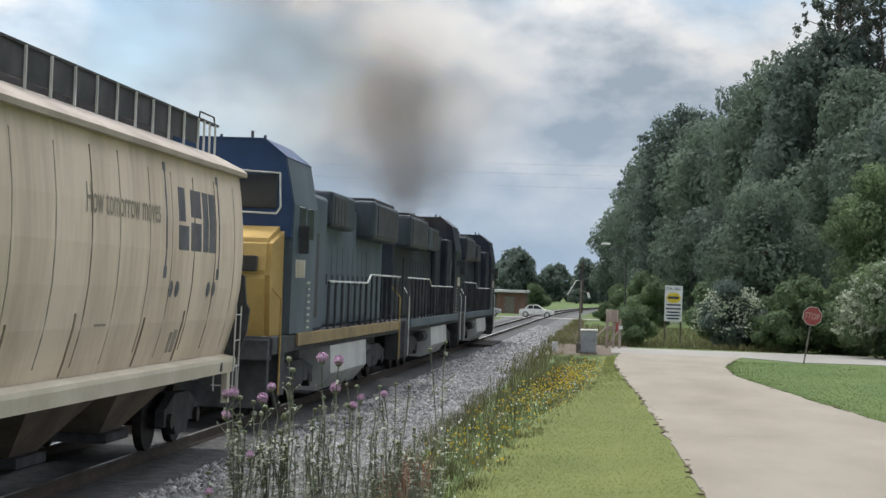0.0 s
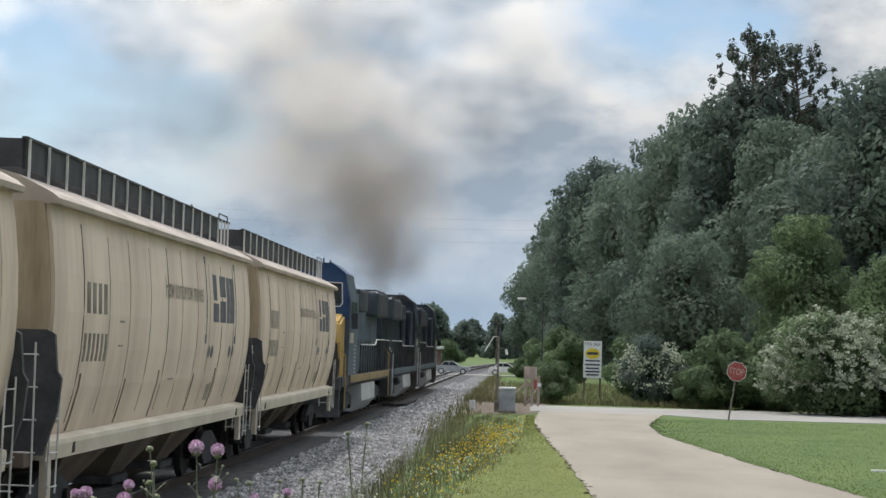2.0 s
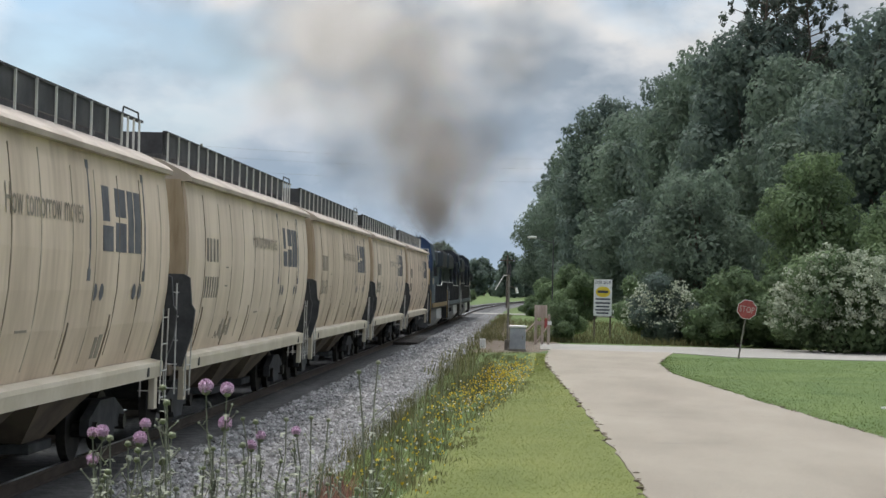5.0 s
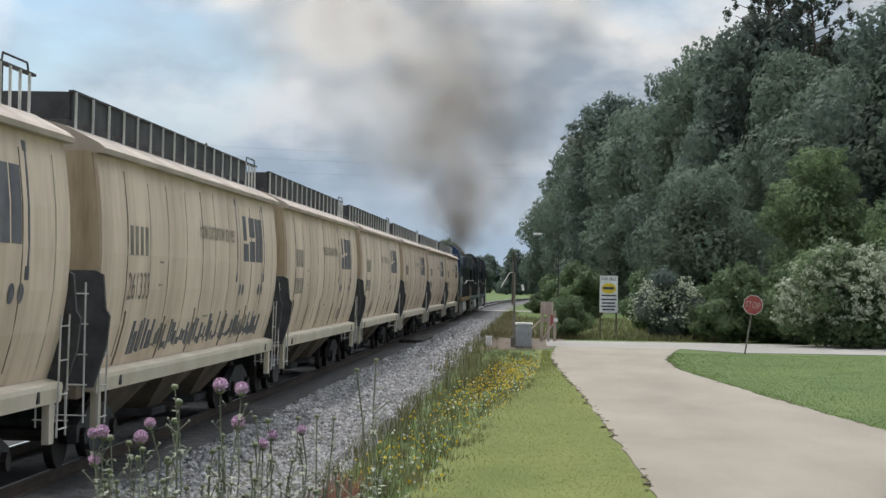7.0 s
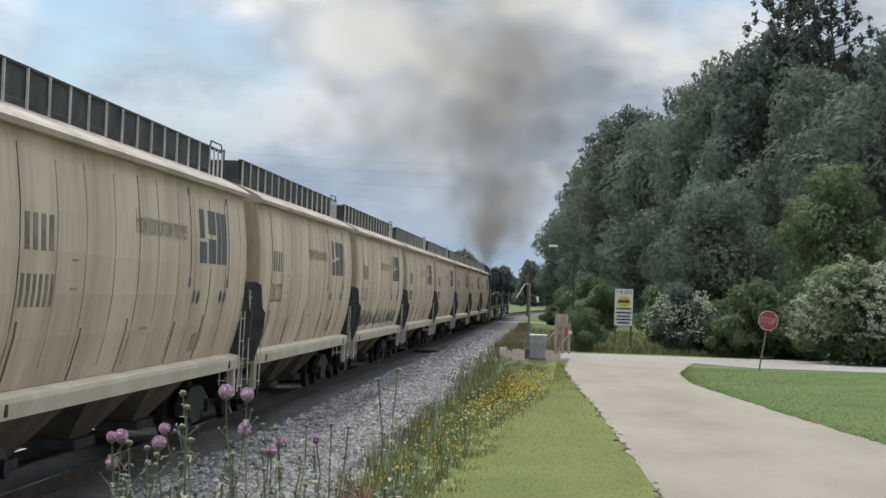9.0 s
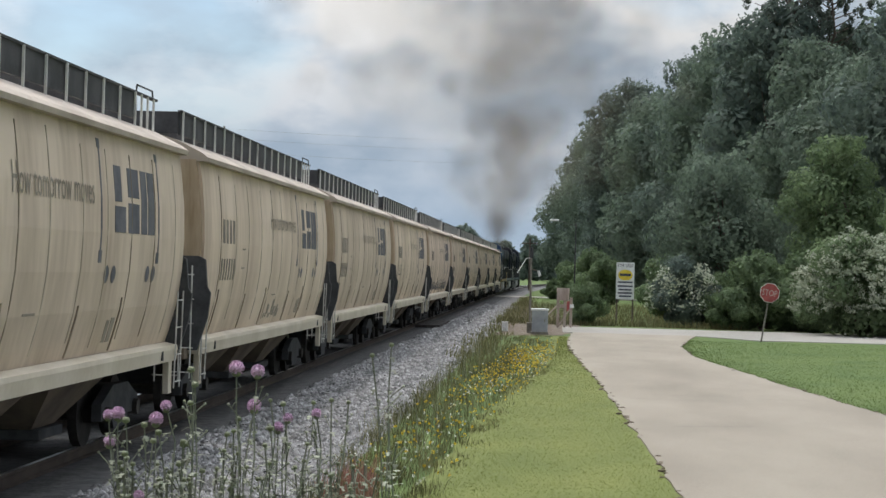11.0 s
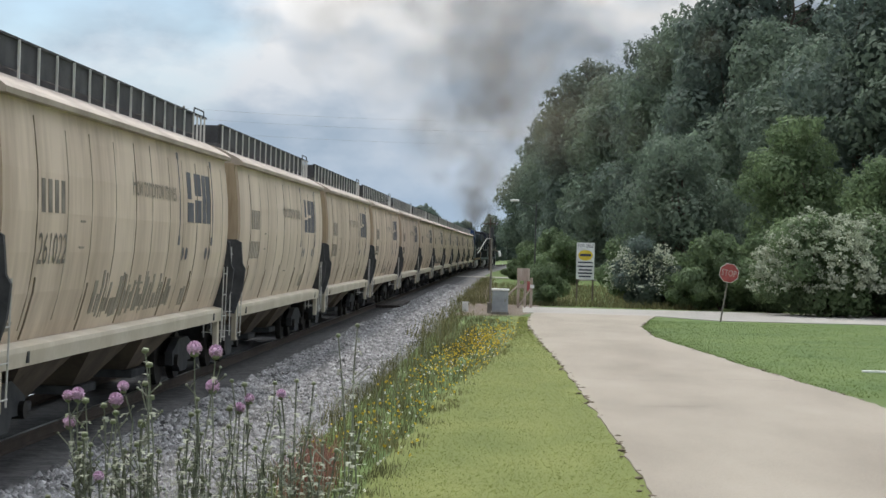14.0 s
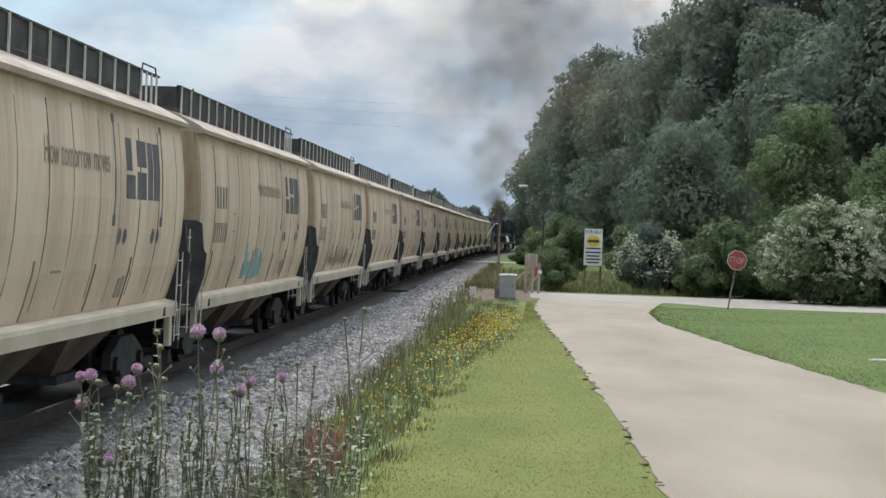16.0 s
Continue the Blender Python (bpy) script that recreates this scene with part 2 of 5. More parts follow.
def build_ground():
    xs = [-2500, -800, -300, -120, -60, -30, -15] + [-10 + i for i in range(0, 31)] + [25, 32, 45, 70, 120, 300, 800, 2500]
    ys = [-2500, -800, -350, -120, -40, -12] + [-4 + i * 1.0 for i in range(0, 26)] + [25, 30, 36, 44, 55, 70, 90, 120, 160, 220, 300, 450, 800, 1600, 3500]
    verts = [(x, y, ground_z(x, y)) for y in ys for x in xs]
    w = len(xs)
    faces = [(j * w + i, j * w + i + 1, (j + 1) * w + i + 1, (j + 1) * w + i) for j in range(len(ys) - 1) for i in range(w - 1)]
    tagged(raw("ground", verts, faces, M_LAWN, smooth=True), "mown green grass ground with yellowish patches", "ground", kind="structure")


def ribbon(name, left, right, z, material, thick=0.05):
    """A road surface between two edges, with its own thickness."""
    bm = bmesh.new()
    rows = []
    for (ax, ay), (bx, by) in zip(left, right):
        rows.append([bm.verts.new((ax + (bx - ax) * k / 4, ay + (by - ay) * k / 4, z)) for k in range(5)])
    for a, b in zip(rows, rows[1:]):
        for k in range(4):
            bm.faces.new((a[k], a[k + 1], b[k + 1], b[k]))
    for side in (0, 4):
        low = [bm.verts.new((r[side].co.x, r[side].co.y, z - thick)) for r in rows]
        for i in range(len(rows) - 1):
            q = (rows[i][side], rows[i + 1][side], low[i + 1], low[i])
            bm.faces.new(q if side == 0 else q[::-1])
    return part(name, bm, material, None)


def jag(pts, amount, step, seed):
    """An edge with small worn bites."""
    rnd, out = random.Random(seed), []
    for (ax, ay), (bx, by) in zip(pts, pts[1:]):
        n = max(1, int(math.hypot(bx - ax, by - ay) / step))
        out += [(ax + (bx - ax) * i / n + rnd.gauss(0, amount), ay + (by - ay) * i / n) for i in range(n)]
    return out + [pts[-1]]


def build_roads():
    left = [(2.4, -40), (2.2, 0), (1.72, 18), (1.64, 26), (1.56, 32), (1.4, 38.5), (1.12, 50), (0.62, 66), (0.45, 76), (0.6, 84), (0.8, 88.5)]
    right = [(9.5, -40), (8.6, 0), (8.0, 18), (7.7, 26), (7.45, 32), (7.13, 39.2), (6.1, 50), (4.85, 66), (4.95, 75), (5.8, 82.8), (6.5, 88.5)]

    def even(pts, seed):
        pts = jag(pts, 0.0, 0.4, seed)
        ys = np.linspace(-40, 88.5, 220)
        xs = np.interp(ys, [p[1] for p in pts], [p[0] for p in pts])
        rnd = random.Random(seed)
        return [(x + rnd.gauss(0, 0.035), y) for x, y in zip(xs, ys)]

    tagged(ribbon("road", even(left, 3), even(right, 4), 0.030, M_ROAD), "pale worn asphalt lane with ragged grass edges", "road", kind="structure")
    xs = [0.3, 0.8, 3, 6.5, 9, 12, 16, 25, 45, 90, 200]
    low = [(x, 88.5 if x < 6.6 else 84.3 + 0.10 * min(10, x - 6.5)) for x in xs]
    up = [(x, 97.5 + 0.1 * min(18, max(0, x))) for x in xs]
    tagged(ribbon("road", up, low, 0.024, M_ROAD2), "pale concrete-grey crossing road beside the tracks", "road", kind="structure")


def sweep(name, profile, y0, y1, step, material, parent=None, dx=0.0):
    n = int((y1 - y0) / step) + 1
    verts, faces, w = [], [], len(profile)
    for j in range(n):
        y = y0 + (y1 - y0) * j / (n - 1)
        verts += [(track_x(y) + dx + x, y, z) for x, z in profile]
    for j in range(n - 1):
        for i in range(w - 1):
            faces.append((j * w + i, j * w + i + 1, (j + 1) * w + i + 1, (j + 1) * w + i))
    return raw(name, verts, faces, material, parent)


def build_railway():
    rw = tagged(empty("railway", pose(0, 0, 0)), "single railway track on grey ballast with rusty rails", "railway", kind="structure")
    bed = [(-4.6, -0.05), (-3.2, 0.01), (-1.9, 0.035), (1.9, 0.035), (3.0, 0.022), (4.55, -0.02)]
    sweep("ballast_bed", bed, -360, 700, 8.0, M_BALLAST, rw)
    # dark strip: oil stain plus the train's shadow painted beside the rails
    sweep("oily_bed", [(-2.3, 0.030), (-2.2, 0.041), (2.05, 0.041), (2.3, 0.031)], -360, 700, 8.0, M_OILSHADE, rw)
    head = [(-0.036, 0.175 + 0.0), (-0.036, 0.135), (-0.01, 0.12), (-0.01, 0.02), (-0.07, 0.005), (-0.07, -0.01), (0.07, -0.01), (0.07, 0.005), (0.01, 0.02), (0.01, 0.12), (0.036, 0.135), (0.036, 0.175)]
    base = RAIL_Z - 0.175
    for dx in (-0.753, 0.753):
        rail = sweep("rail", [(x, z + base) for x, z in head], -360, 700, 6.0, M_RAIL, rw, dx)
        sweep("rail_head", [(-0.034, RAIL_Z), (0.034, RAIL_Z + 0.002)], -360, 700, 6.0, M_RAILTOP, rail, dx)
    bm = box(bmesh.new(), -1.3, 1.3, -0.11, 0.11, -0.1, 0.0, 0.012)
    me = to_mesh("sleeper", bm)
    me.materials.append(M_TIE)
    rnd = random.Random(5)
    far = bmesh.new()
    y = -60.0
    while y < 420:
        x = track_x(y)
        if 14 < y < 150:
            ob = new("sleeper", me)
            ob.parent = rw
            ob.matrix_basis = pose(x + rnd.gauss(0, 0.03), y, base - 0.006, 0, 0, rnd.gauss(0, 0.8))
        else:
            box(far, x - 1.3, x + 1.3, y - 0.11, y + 0.11, base - 0.1, base - 0.006)
        y += 0.55
    tagged(part("sleepers", far, M_TIE, rw), kind="stuff")
    # loose stones of the near shoulder
    rng = np.random.default_rng(4)
    n = 34000
    ys = np.where(np.arange(n) < 25000, 18 + 50 * rng.random(n) ** 1.5, 60 + 90 * rng.random(n))
    xs = TRACK_X + 1.8 + 2.8 * rng.random(n) ** 0.85
    px = np.array([p[0] for p in bed])
    pz = np.array([p[1] for p in bed])
    zs = np.interp(xs - TRACK_X, px, pz)
    octa = np.array([(1, 0, 0), (0.3, 0.9, 0), (-0.9, 0.4, 0), (-0.5, -0.8, 0), (0.5, -0.8, 0), (0.1, 0.1, 0.75)])
    tri = np.array([(0, 1, 5), (1, 2, 5), (2, 3, 5), (3, 4, 5), (4, 0, 5)])
    size = (0.028 + 0.05 * rng.random(n) ** 1.5) * np.where(ys > 64, 1.7, 1.0)
    ang = rng.random(n) * math.tau
    tilt = rng.normal(0, 0.25, (n, 2))
    p = octa[None] * size[:, None, None] * (0.75 + 0.5 * rng.random((n, 6, 1)))
    c, s = np.cos(ang)[:, None], np.sin(ang)[:, None]
    q = np.stack([p[..., 0] * c - p[..., 1] * s, p[..., 0] * s + p[..., 1] * c, p[..., 2]], -1)
    q[..., 2] += q[..., 0] * tilt[:, :1] + q[..., 1] * tilt[:, 1:] + 0.008
    q += np.stack([xs, ys, zs], -1)[:, None]
    f = (tri[None] + 6 * np.arange(n)[:, None, None]).reshape(-1, 3)
    tagged(raw("ballast_stones", q.reshape(-1, 3), f, M_STONE), "grey crushed stone ballast on the track shoulder", "ballast", kind="stuff")


def build_far_road():
    xs = [-160, -80, -40, -20, -10.2, -4.6, 0, 6, 14, 40, 120]
    low = [(x, 196.0 + 0.02 * x) for x in xs]
    up = [(x, 203.5 + 0.02 * x) for x in xs]
    tagged(ribbon("road", up, low, 0.052, M_ROAD2), "pale far road that crosses the track", "road", kind="structure")


def build_strip():
    ys = [16 + 1.5 * i for i in range(46)]
    rnd = random.Random(6)
    left = [(float(np.interp(y, [16, 25, 35, 45, 52, 66, 84], [-1.75, -1.5, -1.25, -0.85, -0.45, 0.0, 0.1])) - 0.25 + rnd.gauss(0, 0.06), y) for y in ys]
    right = [(float(np.interp(y, [16, 18, 26, 32, 38.5, 50, 66, 76, 84], [1.8, 1.72, 1.64, 1.56, 1.4, 1.12, 0.62, 0.45, 0.6])) + 0.12, y) for y in ys]
    tagged(ribbon("lawn", left, right, 0.006, M_STRIP, 0.02), "bright yellow-green mown grass strip beside the lane", "lawn", kind="structure")


build_ground()
build_roads()
build_strip()
build_far_road()
build_railway()


def build_surface_wear():
    """Bare earth round the crossing, cracks in the lane and crumbs of soil at its edges."""
    rnd = random.Random(17)
    edge = [(-2.6, 82), (-1.0, 83.2), (0.3, 84.5), (0.75, 88), (0.9, 95), (1.3, 99.5), (1.6, 106), (0.2, 118), (-1.4, 140), (-2.6, 175), (-3.6, 176), (-3.2, 130), (-2.9, 100)]
    bm = bmesh.new()
    pts = []
    for (ax, ay), (bx, by) in zip(edge, edge[1:] + edge[:1]):
        for i in range(5):
            pts.append((ax + (bx - ax) * i / 5 + rnd.gauss(0, 0.10), ay + (by - ay) * i / 5, 0.012))
    bm.faces.new([bm.verts.new(v) for v in pts])
    bmesh.ops.triangulate(bm, faces=bm.faces[:])
    tagged(part("bare_earth", bm, M_EARTH, None), "bare brown earth beside the level crossing", "ground", kind="structure")
    for i in range(7):
        x, y = 1.6 + 4.2 * rnd.random(), 30 + 50 * rnd.random()
        bm, row = bmesh.new(), []
        a = rnd.gauss(0.1, 0.5)
        for k in range(9):
            w = 0.012 + 0.012 * rnd.random()
            row.append((bm.verts.new((x, y - w, 0.0345)), bm.verts.new((x, y + w, 0.0345))))
            x, y = x + 0.22 * math.cos(a), y + 0.22 * math.sin(a) + rnd.gauss(0, 0.05)
        for p, q in zip(row, row[1:]):
            bm.faces.new((p[0], q[0], q[1], p[1]))
        tagged(part("road_crack", bm, M_PATCH, None), "thin dark crack in the lane", "crack", kind="structure")
    bm = bmesh.new()
    for i in range(130):
        y = 22 + 60 * rnd.random()
        if i % 3:
            x = np.interp(y, [18, 26, 32, 38.5, 50, 66, 76, 84], [1.72, 1.64, 1.56, 1.4, 1.12, 0.62, 0.45, 0.6]) + rnd.gauss(0, 0.05)
        else:
            x = np.interp(y, [39.2, 50, 66, 75, 82.8], [7.13, 6.1, 4.85, 4.95, 5.8]) + rnd.gauss(0, 0.05)
        r = 0.018 + 0.03 * rnd.random()
        bmesh.ops.create_icosphere(bm, subdivisions=1, radius=r, matrix=Matrix.Translation((x, y, 0.03)) @ Matrix.Diagonal((1.6, 1.2, 0.5, 1)))
    tagged(part("soil_crumbs", bm, M_EARTH, None), "dark crumbs of soil along the lane's edges", "soil", kind="stuff")


build_surface_wear()

# ---- train ----
M_TAN = mat("tan_car_paint", (0.51, 0.40, 0.305), (0.73, 0.60, 0.48), scale=0.6, fine=5, spread=0.45, alt=(0.54, 0.475, 0.41), stretch=(1, 1.2, 0.22), rough=0.6, bump=0.12, bump_scale=2.5, ob_random=0.13)
M_ROOF = mat("tan_roof_paint", (0.33, 0.275, 0.225), (0.44, 0.375, 0.315), scale=0.8, fine=8, rough=0.6)
M_SILL = mat("sill_paint", (0.50, 0.44, 0.34), (0.62, 0.56, 0.46), scale=0.8, fine=9, rough=0.6)
M_SEAM = mat("seam_grime", (0.16, 0.125, 0.09), (0.36, 0.295, 0.225), scale=0.8, fine=6, stretch=(1, 1, 0.4), rough=0.8)
M_RUST = mat("rusty_end_sheet", (0.27, 0.20, 0.13), (0.44, 0.35, 0.25), scale=1.2, fine=10, stretch=(2, 2, 0.3), rough=0.8)
M_BLACK = mat("black_grime", (0.036, 0.037, 0.040), (0.074, 0.075, 0.078), scale=3, fine=20, rough=0.75)
M_UNDER = mat("brown_underframe", (0.10, 0.078, 0.062), (0.20, 0.155, 0.12), scale=1.0, fine=9, rough=0.85)
M_GRATE = mat("dark_walkway_grating", (0.035, 0.036, 0.04), (0.075, 0.075, 0.08), scale=2, fine=20, rough=0.7)
M_POST = mat("galvanised_post", (0.5, 0.5, 0.48), (0.66, 0.66, 0.63), scale=3, rough=0.5)
M_LADDER = mat("worn_grey_ladder", (0.42, 0.41, 0.39), (0.60, 0.59, 0.56), scale=4, rough=0.5)
M_MARK = mat("grey_blue_marking", (0.085, 0.085, 0.10), (0.15, 0.15, 0.165), scale=2, fine=14, rough=0.7)
M_FAINT = mat("faded_marking", (0.24, 0.205, 0.165), (0.33, 0.29, 0.24), scale=2, fine=14, rough=0.7)
M_NUMBER = mat("worn_number_paint", (0.15, 0.13, 0.11), (0.25, 0.22, 0.185), scale=2, fine=14, rough=0.7)
M_STAIN = mat("pale_grime", (0.38, 0.32, 0.25), (0.54, 0.465, 0.375), scale=1.2, fine=8, stretch=(1, 1, 0.4), rough=0.75)
M_TEAL = mat("teal_spray_paint", (0.16, 0.30, 0.33), (0.30, 0.42, 0.43), scale=2, rough=0.7)
M_BLUE = mat("dark_blue_paint", (0.016, 0.040, 0.105), (0.03, 0.062, 0.145), scale=1, fine=8, rough=0.42)
M_SLATE = mat("slate_blue_paint", (0.072, 0.097, 0.122), (0.118, 0.148, 0.176), scale=0.9, fine=8, stretch=(1, 1, 0.4), rough=0.5)
M_DSLATE = mat("dark_slate_paint", (0.032, 0.042, 0.054), (0.062, 0.076, 0.090), scale=0.9, fine=8, stretch=(1, 1, 0.4), rough=0.55)
M_NAVY = mat("navy_black_paint", (0.012, 0.016, 0.026), (0.03, 0.036, 0.05), scale=1, fine=8, rough=0.45)
M_YPAINT = mat("faded_yellow_paint", (0.36, 0.235, 0.075), (0.47, 0.32, 0.11), scale=1, fine=8, rough=0.5)
M_DULLY = mat("dirty_yellow_sill", (0.20, 0.15, 0.08), (0.32, 0.235, 0.12), scale=1.5, fine=9, rough=0.7)
M_TANK = mat("dusty_grey_tank", (0.36, 0.36, 0.355), (0.50, 0.50, 0.49), scale=1, fine=9, rough=0.6)
M_GLASS = mat("dark_cab_glass", (0.02, 0.025, 0.03), (0.03, 0.035, 0.04), scale=1, rough=0.08, spec=0.6)
M_WHEEL = mat("wheel_steel", (0.026, 0.024, 0.023), (0.055, 0.05, 0.046), scale=4, rough=0.6, metal=0.5)
M_WHITE = mat("white_paint", (0.62, 0.62, 0.60), (0.78, 0.78, 0.76), scale=2, fine=14, rough=0.6)

CAR_STEP, CAR_LEN, CARS = 18.3, 16.7, 17
FRONT_T = (0, 0.5, 1.5, 3.5, 7, 9, 12.5, 14, 16)
FRONT_Y = (27.9, 35.4, 50.6, 80.7, 133.0, 163.4, 216.8, 239.1, 269.9)  # front of the first car down the track


def front_y(t):
    return float(np.interp(t, FRONT_T, FRONT_Y)) if t >= 0 else FRONT_Y[0] + 15.05 * t


FIRST = FRONT_Y[0]
SECTION = [(1.50, 4.36), (1.555, 4.0), (1.605, 3.5), (1.62, 3.0), (1.595, 2.5), (1.525, 2.0), (1.42, 1.6), (1.33, 1.32)]


def side_x(z):
    return float(np.interp(z, [p[1] for p in SECTION[::-1]], [p[0] for p in SECTION[::-1]]))


def side_strip(bm, y0, y1, z0, z1, off=0.012, steps=5):
    """A thin plate that lies on the curved side."""
    zs = [z0 + (z1 - z0) * i / steps for i in range(steps + 1)]
    rows = []
    for z in zs:
        x = side_x(z)
        rows.append([bm.verts.new(v) for v in ((x - 0.01, y0, z), (x + off, y0, z), (x + off, y1, z), (x - 0.01, y1, z))])
    for a, b in zip(rows, rows[1:]):
        for i in range(3):
            bm.faces.new((a[i], a[i + 1], b[i + 1], b[i]))
    bm.faces.new(rows[0])
    bm.faces.new(rows[-1][::-1])


def bogie(parent, y, base=1.78, r=0.46):
    bm = bmesh.new()
    box(bm, -1.0, 1.0, y - 0.22, y + 0.22, 0.5, 0.85, 0.04)
    b = part("bogie", bm, M_BLACK, parent, "grimy black cast steel bogie")
    for s in (-1, 1):
        bm = bmesh.new()
        side_prism(bm, [(y - base / 2 - 0.25, 0.38), (y - base / 2 - 0.25, 0.62), (y - 0.45, 0.86), (y + 0.45, 0.86), (y + base / 2 + 0.25, 0.62), (y + base / 2 + 0.25, 0.38), (y + 0.5, 0.40), (y + 0.35, 0.22), (y - 0.35, 0.22), (y - 0.5, 0.40)], s * 1.06 - 0.07, s * 1.06 + 0.07)
        part("side_frame", bm, M_BLACK, b)
        bm = bmesh.new()
        for k in (-0.14, 0, 0.14):
            rod(bm, (s * 1.07, y + k, 0.3), (s * 1.07, y + k, 0.72), 0.06, 8)
        part("spring", bm, M_WHEEL, b)
    for dy in (-base / 2, base / 2):
        bm = bmesh.new()
        for s in (-1, 1):
            rod(bm, (s * 0.70, y + dy, r), (s * 0.83, y + dy, r), r, 24)
            rod(bm, (s * 0.83, y + dy, r), (s * 1.2, y + dy, r), 0.12, 10)
        rod(bm, (-0.7, y + dy, r), (0.7, y + dy, r), 0.09, 8)
        part("wheelset", bm, M_WHEEL, b, "worn steel wheelset")


def build_hopper():
    car = tagged(empty("hopper_car", pose(TRACK_X, FIRST, RAIL_Z)), "tan curved-side covered hopper railway car, weathered and streaked", "railway car", "covered hopper cars of the train")
    L = CAR_LEN
    prof = SECTION + [(-x, z) for x, z in SECTION[::-1]]
    body = part("body", prism(bmesh.new(), prof, -L + 0.05, -0.05), M_TAN, car, smooth=False)
    bm = bmesh.new()
    roof = [(1.63, 4.33), (1.635, 4.40), (1.55, 4.47), (1.1, 4.69), (0.6, 4.82), (0, 4.86)]
    prism(bm, roof + [(-x, z) for x, z in roof[-2::-1]], -L, 0.0)
    part("roof", bm, M_ROOF, car, "pale tan sloped roof with an eave flange")
    for s in (-1, 1):
        bm = bmesh.new()
        prism(bm, [(s * 1.34, 1.14), (s * 1.56, 1.12), (s * 1.58, 1.30), (s * 1.57, 1.36), (s * 1.37, 1.40)], -L + 0.1, -0.12)
        sill = part("side_sill", bm, M_SILL, car, "light cream side sill")
        for y in (-L + 0.35, -0.5):
            part("jacking_post", box(bmesh.new(), s * 1.50 - 0.05, s * 1.50 + 0.05, y - 0.11, y + 0.11, 0.62, 1.14, 0.01), M_SILL, sill)
        for y in (-1.25, -L + 1.5):
            part("sill_slot", box(bmesh.new(), s * 1.575 - 0.01, s * 1.575 + 0.012, y - 0.05, y + 0.05, 1.16, 1.30), M_BLACK, sill)
    # welded seams with grime, camera side
    rnd = random.Random(11)
    y = -0.75
    while y > -L + 0.5:
        bm = bmesh.new()
        side_strip(bm, y - 0.013, y + 0.013, 1.5 + rnd.random() * 0.12, 4.2 - rnd.random() * 0.12, 0.010, 8)
        part("seam", bm, M_SEAM if rnd.random() < 0.38 else M_STAIN, body)
        y -= 1.25 + 0.45 * rnd.random()
    for y in (-3.9, -6.2, -9.5, -12.0, -14.9):
        bm = bmesh.new()
        side_strip(bm, y - 0.014, y + 0.014, 1.42, 2.0 + 0.2 * rnd.random(), 0.02, 4)
        part("lower_rib", bm, M_SEAM, body)
    # markings: block emblem between two brackets
    em = empty("emblem", pose(0, 0, 0))
    em.parent = body
    em["label"] = "dark block emblem between two bracket lines"
    for y0, wd, z0, z1 in ((-4.68, 0.62, 3.03, 3.38), (-4.68, 0.40, 3.44, 3.92), (-3.90, 0.66, 3.03, 3.44), (-3.90, 0.66, 3.52, 3.92), (-3.10, 0.36, 3.03, 3.92), (-2.66, 0.40, 3.03, 3.92)):
        bm = bmesh.new()
        side_strip(bm, y0, y0 + wd, z0, z1, 0.006 + 0.0008 * (z0 < 3.3), 2)
        part("emblem_block", bm, M_MARK, em)
    for y0, z0, z1, wd in ((-5.45, 2.72, 4.16, 0.07), (-1.98, 2.72, 4.16, 0.07), (-5.50, 2.62, 2.78, 0.17), (-2.06, 2.62, 2.78, 0.17), (-5.50, 4.10, 4.22, 0.15), (-2.04, 4.10, 4.22, 0.15)):
        bm = bmesh.new()
        side_strip(bm, y0, y0 + wd, z0, z1, 0.006, 4)
        part("bracket_mark", bm, M_MARK, em)
    for yc in (-5.0, -4.62, -2.56, -2.18):
        bm = bmesh.new()
        disc = [(side_x(2.47 + 0.12 * math.sin(q)) + 0.007, yc + 0.13 * math.cos(q), 2.47 + 0.12 * math.sin(q)) for q in (math.tau * k / 12 for k in range(12))]
        bm.faces.new([bm.verts.new(v) for v in disc])
        part("round_mark", bm, M_MARK, em)
    # slogan, mark bars and small stencils
    text_on_side(body, "How tomorrow moves", -9.4, 3.36, 0.36, 3.6, M_FAINT)
    for y0, wd, z0, z1 in ((-14.9, 1.35, 3.0, 3.42),):
        for k in range(4):
            bm = bmesh.new()
            side_strip(bm, y0 + k * wd / 4, y0 + (k + 0.55) * wd / 4, z0, z1, 0.006, 2)
            part("mark_bar", bm, M_NUMBER, body)
    for y0, wd, z0, z1 in ((-4.45, 0.16, 1.55, 1.85), (-4.22, 0.20, 1.55, 1.88), (-8.6, 0.5, 2.0, 2.03), (-12.8, 0.28, 2.9, 2.93), (-12.8, 0.28, 2.55, 2.58), (-15.7, 0.22, 1.55, 1.66)):
        bm = bmesh.new()
        side_strip(bm, y0, y0 + wd, z0, z1, 0.006, 2)
        part("stencil", bm, M_FAINT, body)
    # running board with its dark side panel and pale posts
    for s in (-1, 1):
        bm = bmesh.new()
        box(bm, s * 1.08 - 0.02, s * 1.08 + 0.02, -L + 0.35, -1.35, 4.78, 5.16)
        wk = part("running_board", bm, M_GRATE, car, "dark grating panel along the roof walkway")
        bm = bmesh.new()
        box(bm, s * 1.09 - 0.035, s * 1.09 + 0.035, -L + 0.3, 0.0, 5.16, 5.195)
        part("top_rail", bm, M_BLACK, wk)
        y = -L + 0.42
        while y < 0.1:
            bm = bmesh.new()
            box(bm, s * 1.13 - 0.015, s * 1.13 + 0.015, y - 0.018, y + 0.018, 4.64, 5.17)
            part("post", bm, M_POST, wk)
            y += 0.98 if y < -1.9 else 0.42
        bm = bmesh.new()
